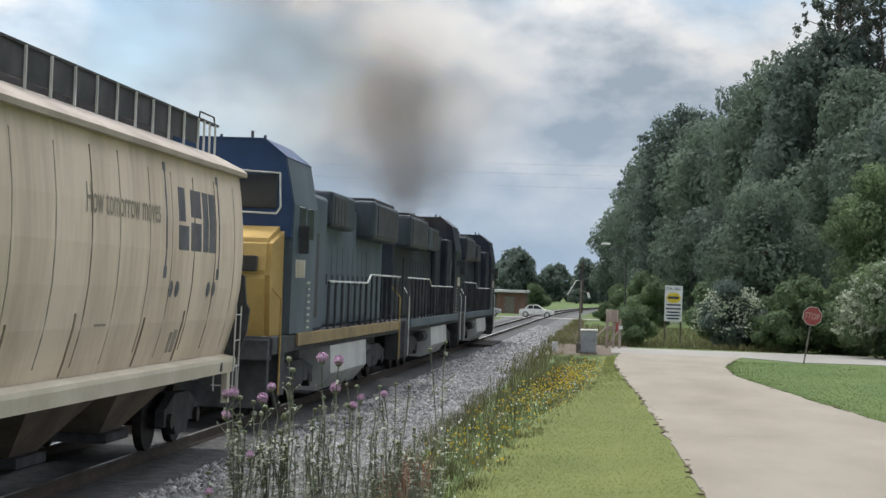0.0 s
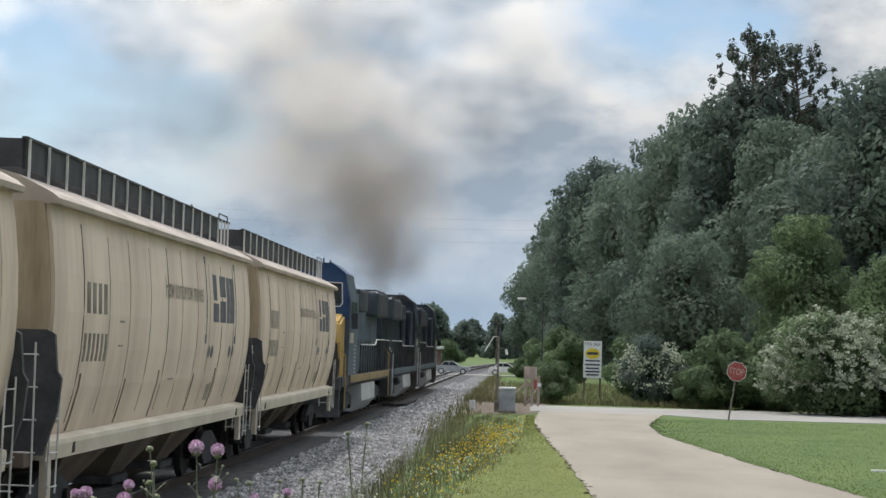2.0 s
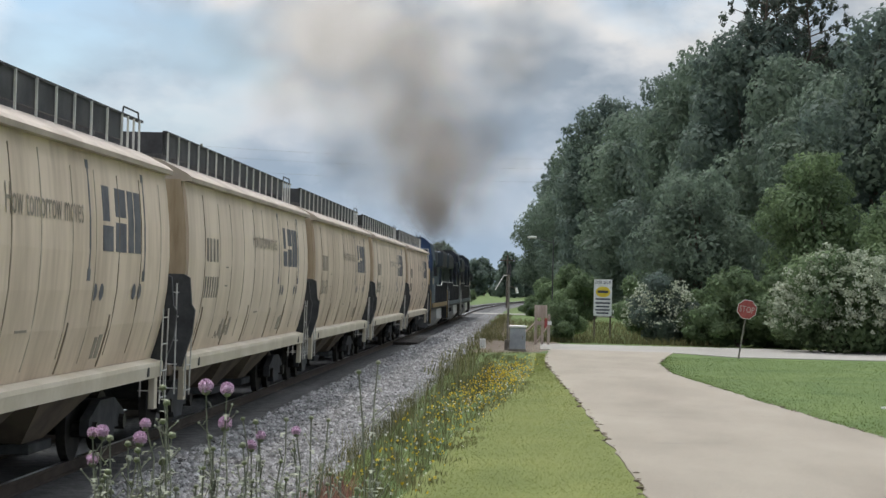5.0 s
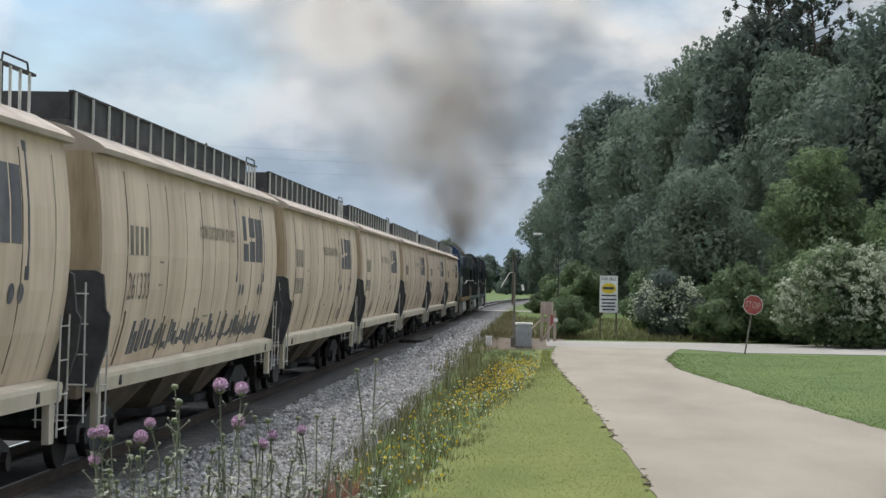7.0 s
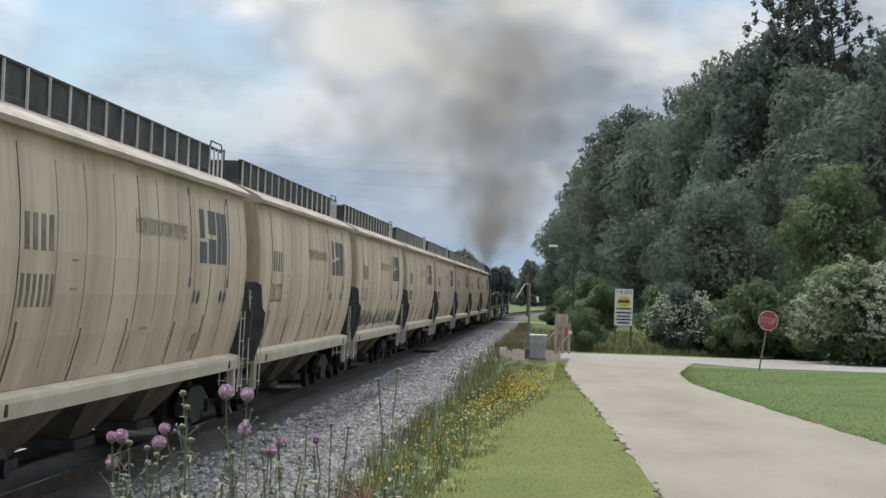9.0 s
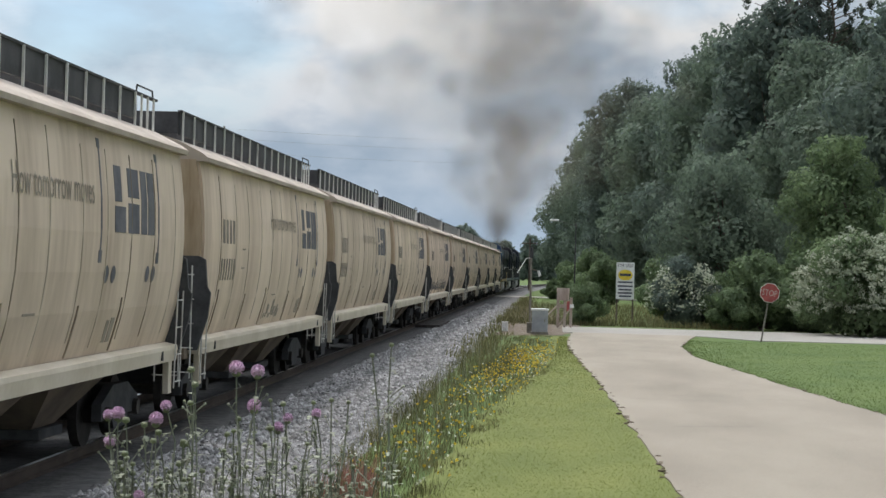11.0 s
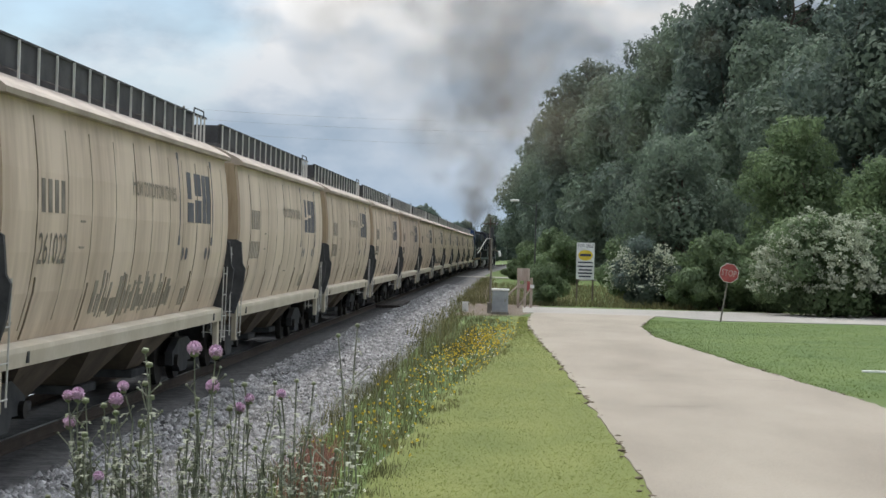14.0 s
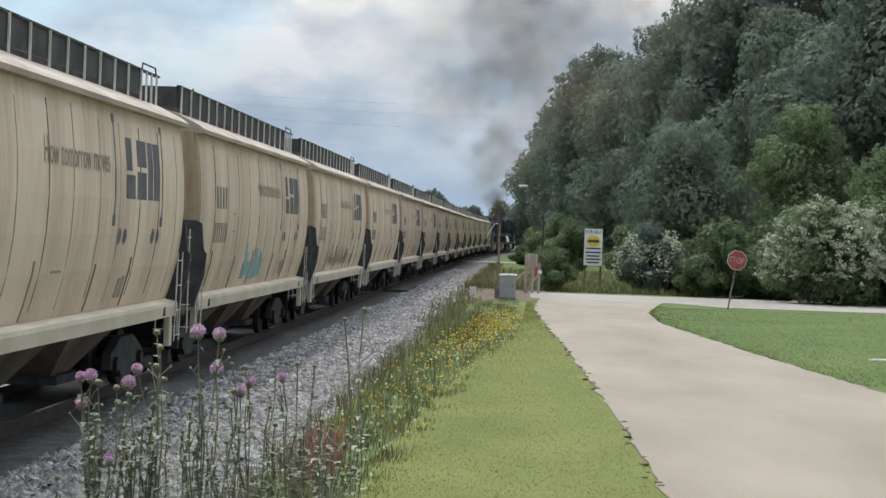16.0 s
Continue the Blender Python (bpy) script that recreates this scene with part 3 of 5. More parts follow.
        tube(bm, [(s * 1.12, -1.5, 5.19), (s * 1.12, -1.45, 5.29), (s * 1.12, -0.4, 5.29), (s * 1.12, -0.35, 5.19)], 0.014)
        part("grab_loop", bm, M_BLACK, wk)
    bm = bmesh.new()
    box(bm, -0.55, 0.55, -L + 0.6, -0.8, 4.80, 5.08, 0.05)
    part("trough_hatch", bm, M_GRATE, car)
    part("end_walkway", box(bmesh.new(), -1.06, 1.06, -L + 0.30, -L + 0.36, 4.80, 5.17), M_GRATE, car, "dark cross walkway at the roof's end")
    # ends: rusty upper sheet, black lower frame, ladders
    for y0, d in ((-0.05, 1), (-L + 0.05, -1)):
        bm = bmesh.new()
        up = [(x - 0.05, z) for x, z in SECTION if z > 2.6] + [(1.56, 2.62)]
        prism(bm, up + [(-x, z) for x, z in up[::-1]], min(y0, y0 + d * 0.06), max(y0, y0 + d * 0.06))
        end = part("end_sheet", bm, M_RUST, car, "rust-brown end sheet")
        bm = bmesh.new()
        lowp = [(1.55, 2.76), (1.66, 2.70), (1.70, 2.25), (1.76, 2.15), (1.72, 1.75), (1.55, 1.2)]
        prism(bm, lowp + [(-x, z) for x, z in lowp[::-1]], min(y0 + d * 0.01, y0 + d * 0.10), max(y0 + d * 0.01, y0 + d * 0.10))
        fr = part("end_frame", bm, M_BLACK, car, "black lower end frame")
        bm = bmesh.new()
        box(bm, -1.4, 1.4, min(y0, y0 + d * 0.35), max(y0, y0 + d * 0.35), 1.05, 1.25, 0.02)
        part("end_sill", bm, M_UNDER, car)
        for s in (-1, 1):
            bm = bmesh.new()
            for xx in (1.12, 1.50):
                rod(bm, (s * xx, y0 + d * 0.38, 0.75), (s * xx, y0 + d * 0.38, 2.6), 0.013)
            for k in range(5):
                rod(bm, (s * 1.08, y0 + d * 0.38, 0.85 + k * 0.4), (s * 1.54, y0 + d * 0.38, 0.85 + k * 0.4), 0.011)
            part("ladder", bm, M_LADDER, car, "grey end ladder")
            bm = bmesh.new()
            for yy in (0.0, 0.42):
                rod(bm, (s * 1.60, y0 - d * yy, 0.7), (s * 1.63, y0 - d * yy, 2.2), 0.013)
            for k in range(4):
                rod(bm, (s * 1.62, y0, 0.8 + k * 0.42), (s * 1.62, y0 - d * 0.42, 0.8 + k * 0.42), 0.011)
            part("ladder", bm, M_LADDER, car)
        bm = bmesh.new()
        box(bm, -0.12, 0.12, min(y0, y0 + d * 0.85), max(y0, y0 + d * 0.85), 0.72, 0.98, 0.03)
        part("coupler", bm, M_UNDER, car)
    # underside: three bays, centre sill, bogies
    for yc in (-L / 2 - 4.0, -L / 2, -L / 2 + 4.0):
        bm = bmesh.new()
        a = [bm.verts.new(v) for v in ((-1.36, yc - 1.9, 1.33), (1.36, yc - 1.9, 1.33), (1.36, yc + 1.9, 1.33), (-1.36, yc + 1.9, 1.33))]
        b = [bm.verts.new(v) for v in ((-0.6, yc - 0.5, 0.36), (0.6, yc - 0.5, 0.36), (0.6, yc + 0.5, 0.36), (-0.6, yc + 0.5, 0.36))]
        bm.faces.new(a), bm.faces.new(b[::-1])
        for i in range(4):
            bm.faces.new((a[i], b[i], b[(i + 1) % 4], a[(i + 1) % 4]))
        bay = part("hopper_bay", bm, M_UNDER, car, "brown sloped discharge hopper")
        bm = bmesh.new()
        box(bm, -0.75, 0.75, yc - 0.6, yc + 0.6, 0.26, 0.40, 0.02)
        part("outlet_gate", bm, M_BLACK, bay)
    bm = bmesh.new()
    box(bm, -0.3, 0.3, -L + 0.1, -0.1, 0.85, 1.3)
    part("centre_sill", bm, M_UNDER, car)
    bogie(car, -2.0)
    bogie(car, -L + 2.0)
    return car


def text_mesh(text, height, width):
    cu = bpy.data.curves.new("lettering", "FONT")
    cu.body, cu.size, cu.extrude, cu.resolution_u = text, 1.0, 0.0, 2
    ob = bpy.data.objects.new("lettering", cu)
    scene.collection.objects.link(ob)
    me = bpy.data.meshes.new_from_object(ob.evaluated_get(bpy.context.evaluated_depsgraph_get()))
    bpy.data.objects.remove(ob)
    co = np.array([v.co for v in me.vertices])
    lo, hi = co.min(0), co.max(0)
    for v in me.vertices:
        v.co = ((v.co.x - lo[0]) / (hi[0] - lo[0]) * width, (v.co.y - lo[1]) / (hi[1] - lo[1]) * height, 0)
    return me


def text_on_side(parent, text, y0, z0, height, width, material):
    me = text_mesh(text, height, width)
    for v in me.vertices:
        z = z0 + v.co.y
        v.co = (side_x(z) + 0.008, y0 + v.co.x, z)
    ob = new("lettering", me)
    ob.parent = parent
    return finish(ob, material)


def build_loco(paint, dark, nose, cab_rear, label, stack=11.7):
    """A six-axle diesel, 22 m long, y from 0 (rear) to 22; the cab at the rear or at the front."""
    lo = tagged(empty("locomotive", pose(TRACK_X, 0, RAIL_Z)), label, "locomotive", "diesel locomotives of the train")
    L = 21.6
    fy = (lambda y: y) if cab_rear else (lambda y: L - y)

    def b2(bm, x0, x1, y0, y1, z0, z1, bv=0.0):
        a, b = sorted((fy(y0), fy(y1)))
        return box(bm, x0, x1, a, b, z0, z1, bv)

    def pr(bm, prof, y0, y1):
        a, b = sorted((fy(y0), fy(y1)))
        return prism(bm, prof, a, b)

    def sp(bm, prof, x0, x1):
        prof = [(fy(y), z) for y, z in prof]
        return side_prism(bm, prof if cab_rear else prof[::-1], x0, x1)

    part("frame", b2(bmesh.new(), -1.5, 1.5, 0.1, L - 0.1, 1.25, 1.6, 0.03), M_BLACK, lo)
    for s in (-1, 1):
        part("sill_stripe", b2(bmesh.new(), s * 1.53 - 0.03, s * 1.53 + 0.03, 2.6, L - 1.2, 1.36, 1.62, 0.01), M_DULLY if nose else M_SLATE, lo, "faded yellow sill" if nose else "")
    # short nose
    bm = bmesh.new()
    sp(bm, [(0.30, 1.30), (0.10, 2.75), (0.30, 3.42), (1.68, 3.72), (1.68, 1.30)], -1.38, 1.38)
    bmesh.ops.bevel(bm, geom=[ed for ed in bm.edges], offset=0.09, segments=2, affect="EDGES")
    part("nose", bm, M_YPAINT if nose else paint, lo, "blunt faded yellow nose" if nose else "")
    part("anticlimber", b2(bmesh.new(), -1.45, 1.45, -0.15, 0.3, 1.15, 1.55, 0.03), M_BLACK, lo)
    part("pilot", b2(bmesh.new(), -1.4, 1.4, 0.1, 0.35, 0.25, 1.15, 0.02), M_BLACK, lo)
    part("number_board", b2(bmesh.new(), 0.55, 1.15, 0.04, 0.2, 2.80, 3.10, 0.02), M_GLASS, lo, "dark number board")
    # cab
    bm = bmesh.new()
    cabp = [(1.52, 1.62), (1.54, 4.15), (1.36, 5.05), (0.9, 5.40), (-0.9, 5.40), (-1.36, 5.05), (-1.54, 4.15), (-1.52, 1.62)]
    pr(bm, cabp, 1.7, 4.6)
    cab = part("cab", bm, paint, lo)
    fp = [(x * 0.985, z - 0.01) for x, z in cabp if z > 3.0] + [(-1.5, 3.5), (1.5, 3.5)]
    part("cab_front", pr(bmesh.new(), fp, 1.66, 1.698), M_BLUE if nose else paint, cab, "blue cab front" if nose else "")
    rp = [(1.38, 5.06), (0.91, 5.42), (-0.91, 5.42), (-1.38, 5.06), (-1.34, 5.03), (-0.9, 5.39), (0.9, 5.39), (1.34, 5.03)]
    part("cab_roof", pr(bmesh.new(), rp, 1.64, 4.62), M_BLUE if nose else paint, cab, "blue cab roof" if nose else "")
    part("equipment_cabinet", b2(bmesh.new(), -1.40, 1.40, 4.62, 6.6, 1.62, 4.50, 0.06), paint, lo)
    for k in range(5):
        part("number_bar", b2(bmesh.new(), 1.53, 1.548, 2.1 + k * 0.24, 2.22 + k * 0.24, 2.72, 3.08), M_SILL, cab)
    part("side_door", b2(bmesh.new(), 1.395, 1.425, 4.9, 5.7, 1.9, 3.7, 0.01), M_BLACK, lo)
    for k in range(8):
        part("step_rung", b2(bmesh.new(), 1.54, 1.575, 3.5, 3.75, 1.7 + k * 0.13, 1.74 + k * 0.13), M_POST, cab)
    for s in (-1, 1):
        part("windscreen", b2(bmesh.new(), min(s * 0.2, s * 1.2), max(s * 0.2, s * 1.2), 1.62, 1.70, 4.05, 4.72, 0.02), M_GLASS, cab)
        part("cab_window", b2(bmesh.new(), s * 1.53 - 0.02, s * 1.53 + 0.02, 2.3, 3.1, 3.5, 4.14, 0.02), M_GLASS, cab)
        part("cab_window", b2(bmesh.new(), s * 1.53 - 0.02, s * 1.53 + 0.02, 3.3, 4.1, 3.5, 4.14, 0.02), M_GLASS, cab)
        part("window_rim", tube(bmesh.new(), [(s * 0.15, fy(1.60), 3.98), (s * 1.2, fy(1.60), 3.95), (s * 1.28, fy(1.60), 4.08), (s * 1.25, fy(1.60), 4.74), (s * 0.15, fy(1.60), 4.79)], 0.02), M_POST, cab)
        part("mirror", b2(bmesh.new(), min(s * 1.55, s * 1.75), max(s * 1.55, s * 1.75), 2.3, 2.34, 3.2, 3.75, 0.01), M_BLACK, cab)
    for y, x, h in ((2.5, 0.5, 0.22), (2.8, 0.7, 0.16), (3.3, -0.3, 0.2)):
        part("horn", rod(bmesh.new(), (x, fy(y), 5.4), (x, fy(y), 5.4 + h), 0.03), M_BLACK, cab)
    # long hood in sections
    hood = part("long_hood", b2(bmesh.new(), -0.95, 0.95, 6.6, 20.6, 1.62, 4.55, 0.06), paint, lo)
    part("blower_housing", b2(bmesh.new(), -1.15, 1.15, 6.6, 8.6, 1.62, 4.62, 0.12), paint, hood)
    part("dynamic_brake", b2(bmesh.new(), -1.25, 1.25, 8.62, 12.4, 3.95, 4.78, 0.08), dark, hood)
    part("exhaust_stack", b2(bmesh.new(), -0.45, 0.45, stack - 0.5, stack + 0.5, 4.5, 4.92, 0.03), M_BLACK, hood)
    part("radiator", b2(bmesh.new(), -1.45, 1.45, 14.9, 20.3, 3.85, 4.86, 0.10), dark, hood)
    part("radiator_cap", b2(bmesh.new(), -1.35, 1.35, 15.3, 19.9, 4.86, 4.95, 0.03), M_BLACK, hood)
    for k in range(10):
        y = 8.7 + k * 0.92
        part("hood_door", b2(bmesh.new(), 0.945, 0.975, y, y + 0.84, 1.75, 3.55, 0.01), paint, hood)
        part("door_latch", b2(bmesh.new(), 0.97, 0.995, y + 0.1, y + 0.16, 2.6, 2.85), M_BLACK, hood)
    for k in range(4):
        part("intake_grille", b2(bmesh.new(), 1.245, 1.27, 8.9 + k * 0.52, 9.35 + k * 0.52, 4.0, 4.65, 0.01), M_BLACK, hood)
        part("radiator_grille", b2(bmesh.new(), 1.445, 1.47, 15.4 + k * 1.1, 16.6 + k * 1.1, 3.95, 4.75, 0.01), M_BLACK, hood)
    # walkway handrail
    for s in (-1, 1):
        rail = part("handrail", tube(bmesh.new(), [(s * 1.48, fy(6.9 if cab_rear else 4.8), 2.68), (s * 1.48, fy(13.5), 2.68), (s * 1.48, fy(14.2), 2.9), (s * 1.48, fy(20.9), 2.9)], 0.026), M_POST, lo, "white-capped walkway handrail")
        for k in range(14 if cab_rear else 16):
            y = 6.9 + k * 1.07 - (0 if cab_rear else 2.14)
            part("stanchion", rod(bmesh.new(), (s * 1.48, fy(y), 1.6), (s * 1.48, fy(y), 2.68 if y < 13.6 else 2.9), 0.03), M_BLACK, rail)
        for y in (1.1, L - 0.45):
            part("step_well", b2(bmesh.new(), min(s * 1.1, s * 1.5), max(s * 1.1, s * 1.5), y - 0.35, y + 0.35, 0.45, 1.3, 0.02), M_BLACK, lo)
            part("grab_rail", tube(bmesh.new(), [(s * 1.52, fy(y - 0.38), 0.5), (s * 1.52, fy(y - 0.38), 2.3), (s * 1.3, fy(y - 0.75), 2.6)], 0.02), M_YPAINT if nose else M_POST, lo)
    # fuel tank and bogies
    bm = bmesh.new()
    tp = [(1.50, 1.24), (1.53, 0.62), (1.2, 0.22), (-1.2, 0.22), (-1.53, 0.62), (-1.50, 1.24)]
    pr(bm, tp, 7.3, 13.4)
    part("fuel_tank", bm, M_TANK, lo, "dusty pale grey fuel tank")
    part("air_reservoir", rod(bmesh.new(), (1.25, fy(13.6), 0.95), (1.25, fy(15.0), 0.95), 0.18, 12), M_BLACK, lo)
    for yc in (4.3, 17.3):
        bm = bmesh.new()
        box(bm, -1.0, 1.0, fy(yc) - 1.9, fy(yc) + 1.9, 0.7, 1.2, 0.05)
        bg = part("bogie", bm, M_BLACK, lo, "six-wheel black bogie")
        for s in (-1, 1):
            bm = bmesh.new()
            c = fy(yc)
            side_prism(bm, [(c - 2.5, 0.45), (c - 2.5, 0.8), (c - 1.2, 1.0), (c + 1.2, 1.0), (c + 2.5, 0.8), (c + 2.5, 0.45), (c + 1.3, 0.55), (c + 0.9, 0.4), (c - 0.9, 0.4), (c - 1.3, 0.55)], s * 1.12 - 0.08, s * 1.12 + 0.08)
            part("side_frame", bm, M_BLACK, bg)
        for k in (-2.0, 0, 2.0):
            bm = bmesh.new()
            for s in (-1, 1):
                rod(bm, (s * 0.70, fy(yc) + k, 0.52), (s * 0.83, fy(yc) + k, 0.52), 0.52, 24)
                rod(bm, (s * 0.83, fy(yc) + k, 0.52), (s * 1.22, fy(yc) + k, 0.52), 0.15, 10)
            rod(bm, (-0.7, fy(yc) + k, 0.52), (0.7, fy(yc) + k, 0.52), 0.1, 8)
            part("wheelset", bm, M_WHEEL, bg)
    part("coupler", box(bmesh.new(), -0.13, 0.13, -0.5, L + 0.5, 0.75, 1.0), M_BLACK, lo)
    return lo


def car_rows(local, centre):
    """Rows for a vehicle whose origin runs `local` metres from the first car's front; it turns with the track at its centre."""
    rows = []
    for k in (0, 0.5, 1.5, 2.5, 3.5, 5, 7, 8, 9, 10.5, 12.5, 14, 15, 16):
        y = front_y(k) + local
        turn = track_turn(y + centre)
        x = track_x(y + centre) + math.sin(radians(turn)) * centre
        rows.append((float(k), pose(x, y, RAIL_Z, 0, 0, turn)))
    return rows


TRAIN = []
first = build_hopper()
TRAIN.append((first, 0.0, -CAR_LEN / 2))
for i in range(1, CARS):
    c = copy_thing(first, pose(TRACK_X, FIRST - CAR_STEP * i, RAIL_Z))
    TRAIN.append((c, -CAR_STEP * i, -CAR_LEN / 2))
loco = build_loco(M_SLATE, M_DSLATE, True, True, "slate-blue diesel locomotive with blue cab and yellow nose, running backwards")
TRAIN.append((loco, 3.6, 10.8))
loco2 = build_loco(M_NAVY, M_DSLATE, False, False, "dark navy diesel locomotive with grey radiator housing", 6.0)
TRAIN.append((loco2, 26.1, 10.8))
loco3 = build_loco(M_NAVY, M_NAVY, False, False, "sooty dark blue leading diesel locomotive")
TRAIN.append((loco3, 48.3, 10.8))
for ob, local, centre in TRAIN:
    ob.matrix_basis = car_rows(local, centre)[0][1]


# ---- plants ----
def leaf_cloud(rng, centres, radii, count, size, flat=0.0, shell=0.55):
    """Leaf quads in and on a set of ellipsoid clumps: centres (n,3), radii (n,3)."""
    vol = np.prod(radii, axis=1) ** (2 / 3)
    pick = rng.choice(len(centres), count, p=vol / vol.sum())
    d = rng.normal(size=(count, 3))
    d /= np.linalg.norm(d, axis=1, keepdims=True)
    r = shell + (1.04 - shell) * rng.random(count) ** 0.6
    p = centres[pick] + d * radii[pick] * r[:, None]
    nrm = d * 1.1 + rng.normal(size=(count, 3)) * 0.30
    nrm /= np.linalg.norm(nrm, axis=1, keepdims=True)
    u = np.cross(nrm, rng.normal(size=(count, 3)))
    u /= np.linalg.norm(u, axis=1, keepdims=True)
    v = np.cross(nrm, u)
    s = size * (0.6 + 0.8 * rng.random(count))[:, None]
    u, v = u * s, v * s * 0.62
    quads = np.stack([p - u, p - v * 0.9, p + u, p + v], 1)
    return quads.reshape(-1, 3), np.arange(count * 4).reshape(-1, 4)


def limb(bm, p, q, r0, r1, seg=7, bends=4, rnd=random):
    p, q = Vector(p), Vector(q)
    pts = [p.lerp(q, i / bends) + Vector((rnd.gauss(0, 0.03), rnd.gauss(0, 0.03), 0)) * (q - p).length * (0 if i in (0, bends) else 1) for i in range(bends + 1)]
    for i in range(bends):
        rod(bm, pts[i], pts[i + 1], r0 + (r1 - r0) * i / bends, seg, r0 + (r1 - r0) * (i + 1) / bends)


def tree(name, height, width, leaves, leaf_size, material, seed, label, low=0.12, lumps=16, group="trees of the wood", category="tree", lump=0.22, trunk=True):
    """A broad-leaved tree or shrub: trunk, limbs, and a crown of many leaves in uneven clumps."""
    rnd, rng = random.Random(seed), np.random.default_rng(seed)
    t = tagged(empty(name, pose(0, 0, 0)), label, category, group)
    cs, rs = [], []
    for i in range(lumps):
        k = low + (0.93 - low) * (i + 0.5) / lumps
        reach = width / 2 * math.sin(math.pi * min(1, 0.22 + 0.70 * (k - low) / (1 - low) + 0.02)) ** 0.7
        a = i * 2.4 + rnd.gauss(0, 0.4)
        rr = reach * (0.25 + 0.5 * rnd.random())
        r = width * lump * (0.65 + 0.6 * rnd.random()) * (1.0 if k < 0.75 else 0.72)
        z = min(height * k, height - r * 0.75)
        cs.append((math.cos(a) * rr, math.sin(a) * rr, max(z, r * 0.72)))
        rs.append((r, r, r * 0.78))
    cs, rs = np.array(cs), np.array(rs)
    bm = bmesh.new()
    if trunk:
        limb(bm, (0, 0, -0.1), (rnd.gauss(0, 0.2), rnd.gauss(0, 0.2), height * 0.72), height * 0.020 + 0.05, 0.05, rnd=rnd)
    for c in cs[:: 2 if trunk else 3]:
        limb(bm, (0, 0, max(0.02, c[2] * 0.45 if trunk else 0.02)), c, 0.022 * width * 0.4 + 0.02, 0.02, 5, 3, rnd)
    part("trunk" if trunk else "stem", bm, M_BARK, t)
    v, f = leaf_cloud(rng, cs, rs, leaves, leaf_size)
    v[:, 2] = np.maximum(v[:, 2], 0.02)
    raw("crown", v, f, material, t)
    # sprigs that break the outline
    k = max(60, leaves // 70)
    d = rng.normal(size=(k, 3))
    d[:, 2] = np.abs(d[:, 2]) * 0.8
    d /= np.linalg.norm(d, axis=1, keepdims=True)
    pk = rng.integers(0, len(cs), k)
    sc = cs[pk] + d * rs[pk] * 1.08
    sr = np.full((k, 3), leaf_size * 1.5)
    v, f = leaf_cloud(rng, sc, sr, k * 12, leaf_size * 0.7, shell=0.1)
    v[:, 2] = np.maximum(v[:, 2], 0.02)
    tagged(raw("outer_foliage", v, f, material, t), kind="stuff")
    return t


def pine(height, seed, label, width=6.0):
    """A tall loblolly-like pine: bare trunk, open crown of needle tufts with sky gaps."""
    rnd, rng = random.Random(seed), np.random.default_rng(seed)
    t = tagged(empty("pine_tree", pose(0, 0, 0)), label, "tree", "pines above the wood")
    bm = bmesh.new()
    limb(bm, (0, 0, -0.1), (0.3, 0, height * 0.97), 0.30, 0.05, 8, 6, rnd)
    cs = []
    for i in range(44):
        k = 0.62 + 0.38 * i / 43
        a, reach = i * 2.399, width / 2 * math.sqrt(max(0.02, 1 - ((k - 0.74) / 0.27) ** 2)) * (0.5 + 0.6 * rnd.random())
        z = height * k
        tip = (math.cos(a) * reach, math.sin(a) * reach, z + 0.35 * reach - 0.4)
        limb(bm, (0.2, 0, z - 0.5), tip, 0.06, 0.02, 5, 2, rnd)
        for j in (0.55, 0.8, 1.0):
            cs.append((tip[0] * j + rnd.gauss(0, 0.2), tip[1] * j + rnd.gauss(0, 0.2), z - 0.5 + (tip[2] - z + 0.5) * j + rnd.gauss(0.1, 0.15)))
    part("trunk", bm, M_BARK, t)
    cs = np.array(cs)
    rs = np.tile((0.27, 0.27, 0.48), (len(cs), 1)) * (0.7 + 0.7 * rng.random((len(cs), 1)))
    v, f = leaf_cloud(rng, cs, rs, 5200, 0.13, shell=0.1)
    raw("crown", v, f, M_NEEDLE, t)
    return t


WOOD = [
    tree("broadleaf_tree", 20, 11, 20500, 0.20, M_LEAF, 21, "tall dark green broadleaf tree in the wood", lumps=34),
    tree("broadleaf_tree", 21, 10.5, 20500, 0.20, M_LEAF3, 22, "tall dark green tree in the wood, leaf colour blued for haze", lumps=34, lump=0.21),
    tree("broadleaf_tree", 18, 12, 20500, 0.21, M_LEAF, 23, "broad dark green tree in the wood", lumps=34),
    tree("broadleaf_tree", 20, 11, 9000, 0.30, M_LEAF, 24, "dark green tree deep in the wood", lumps=20),
]


def place(kind, x, y, scale=1.0, turn=0.0, keep=False):
    ob = kind if keep else copy_thing(kind, pose(x, y, 0))
    ob.matrix_basis = pose(x, y, -0.02, 0, 0, turn) @ Matrix.Diagonal((scale, scale, scale, 1))
    return ob


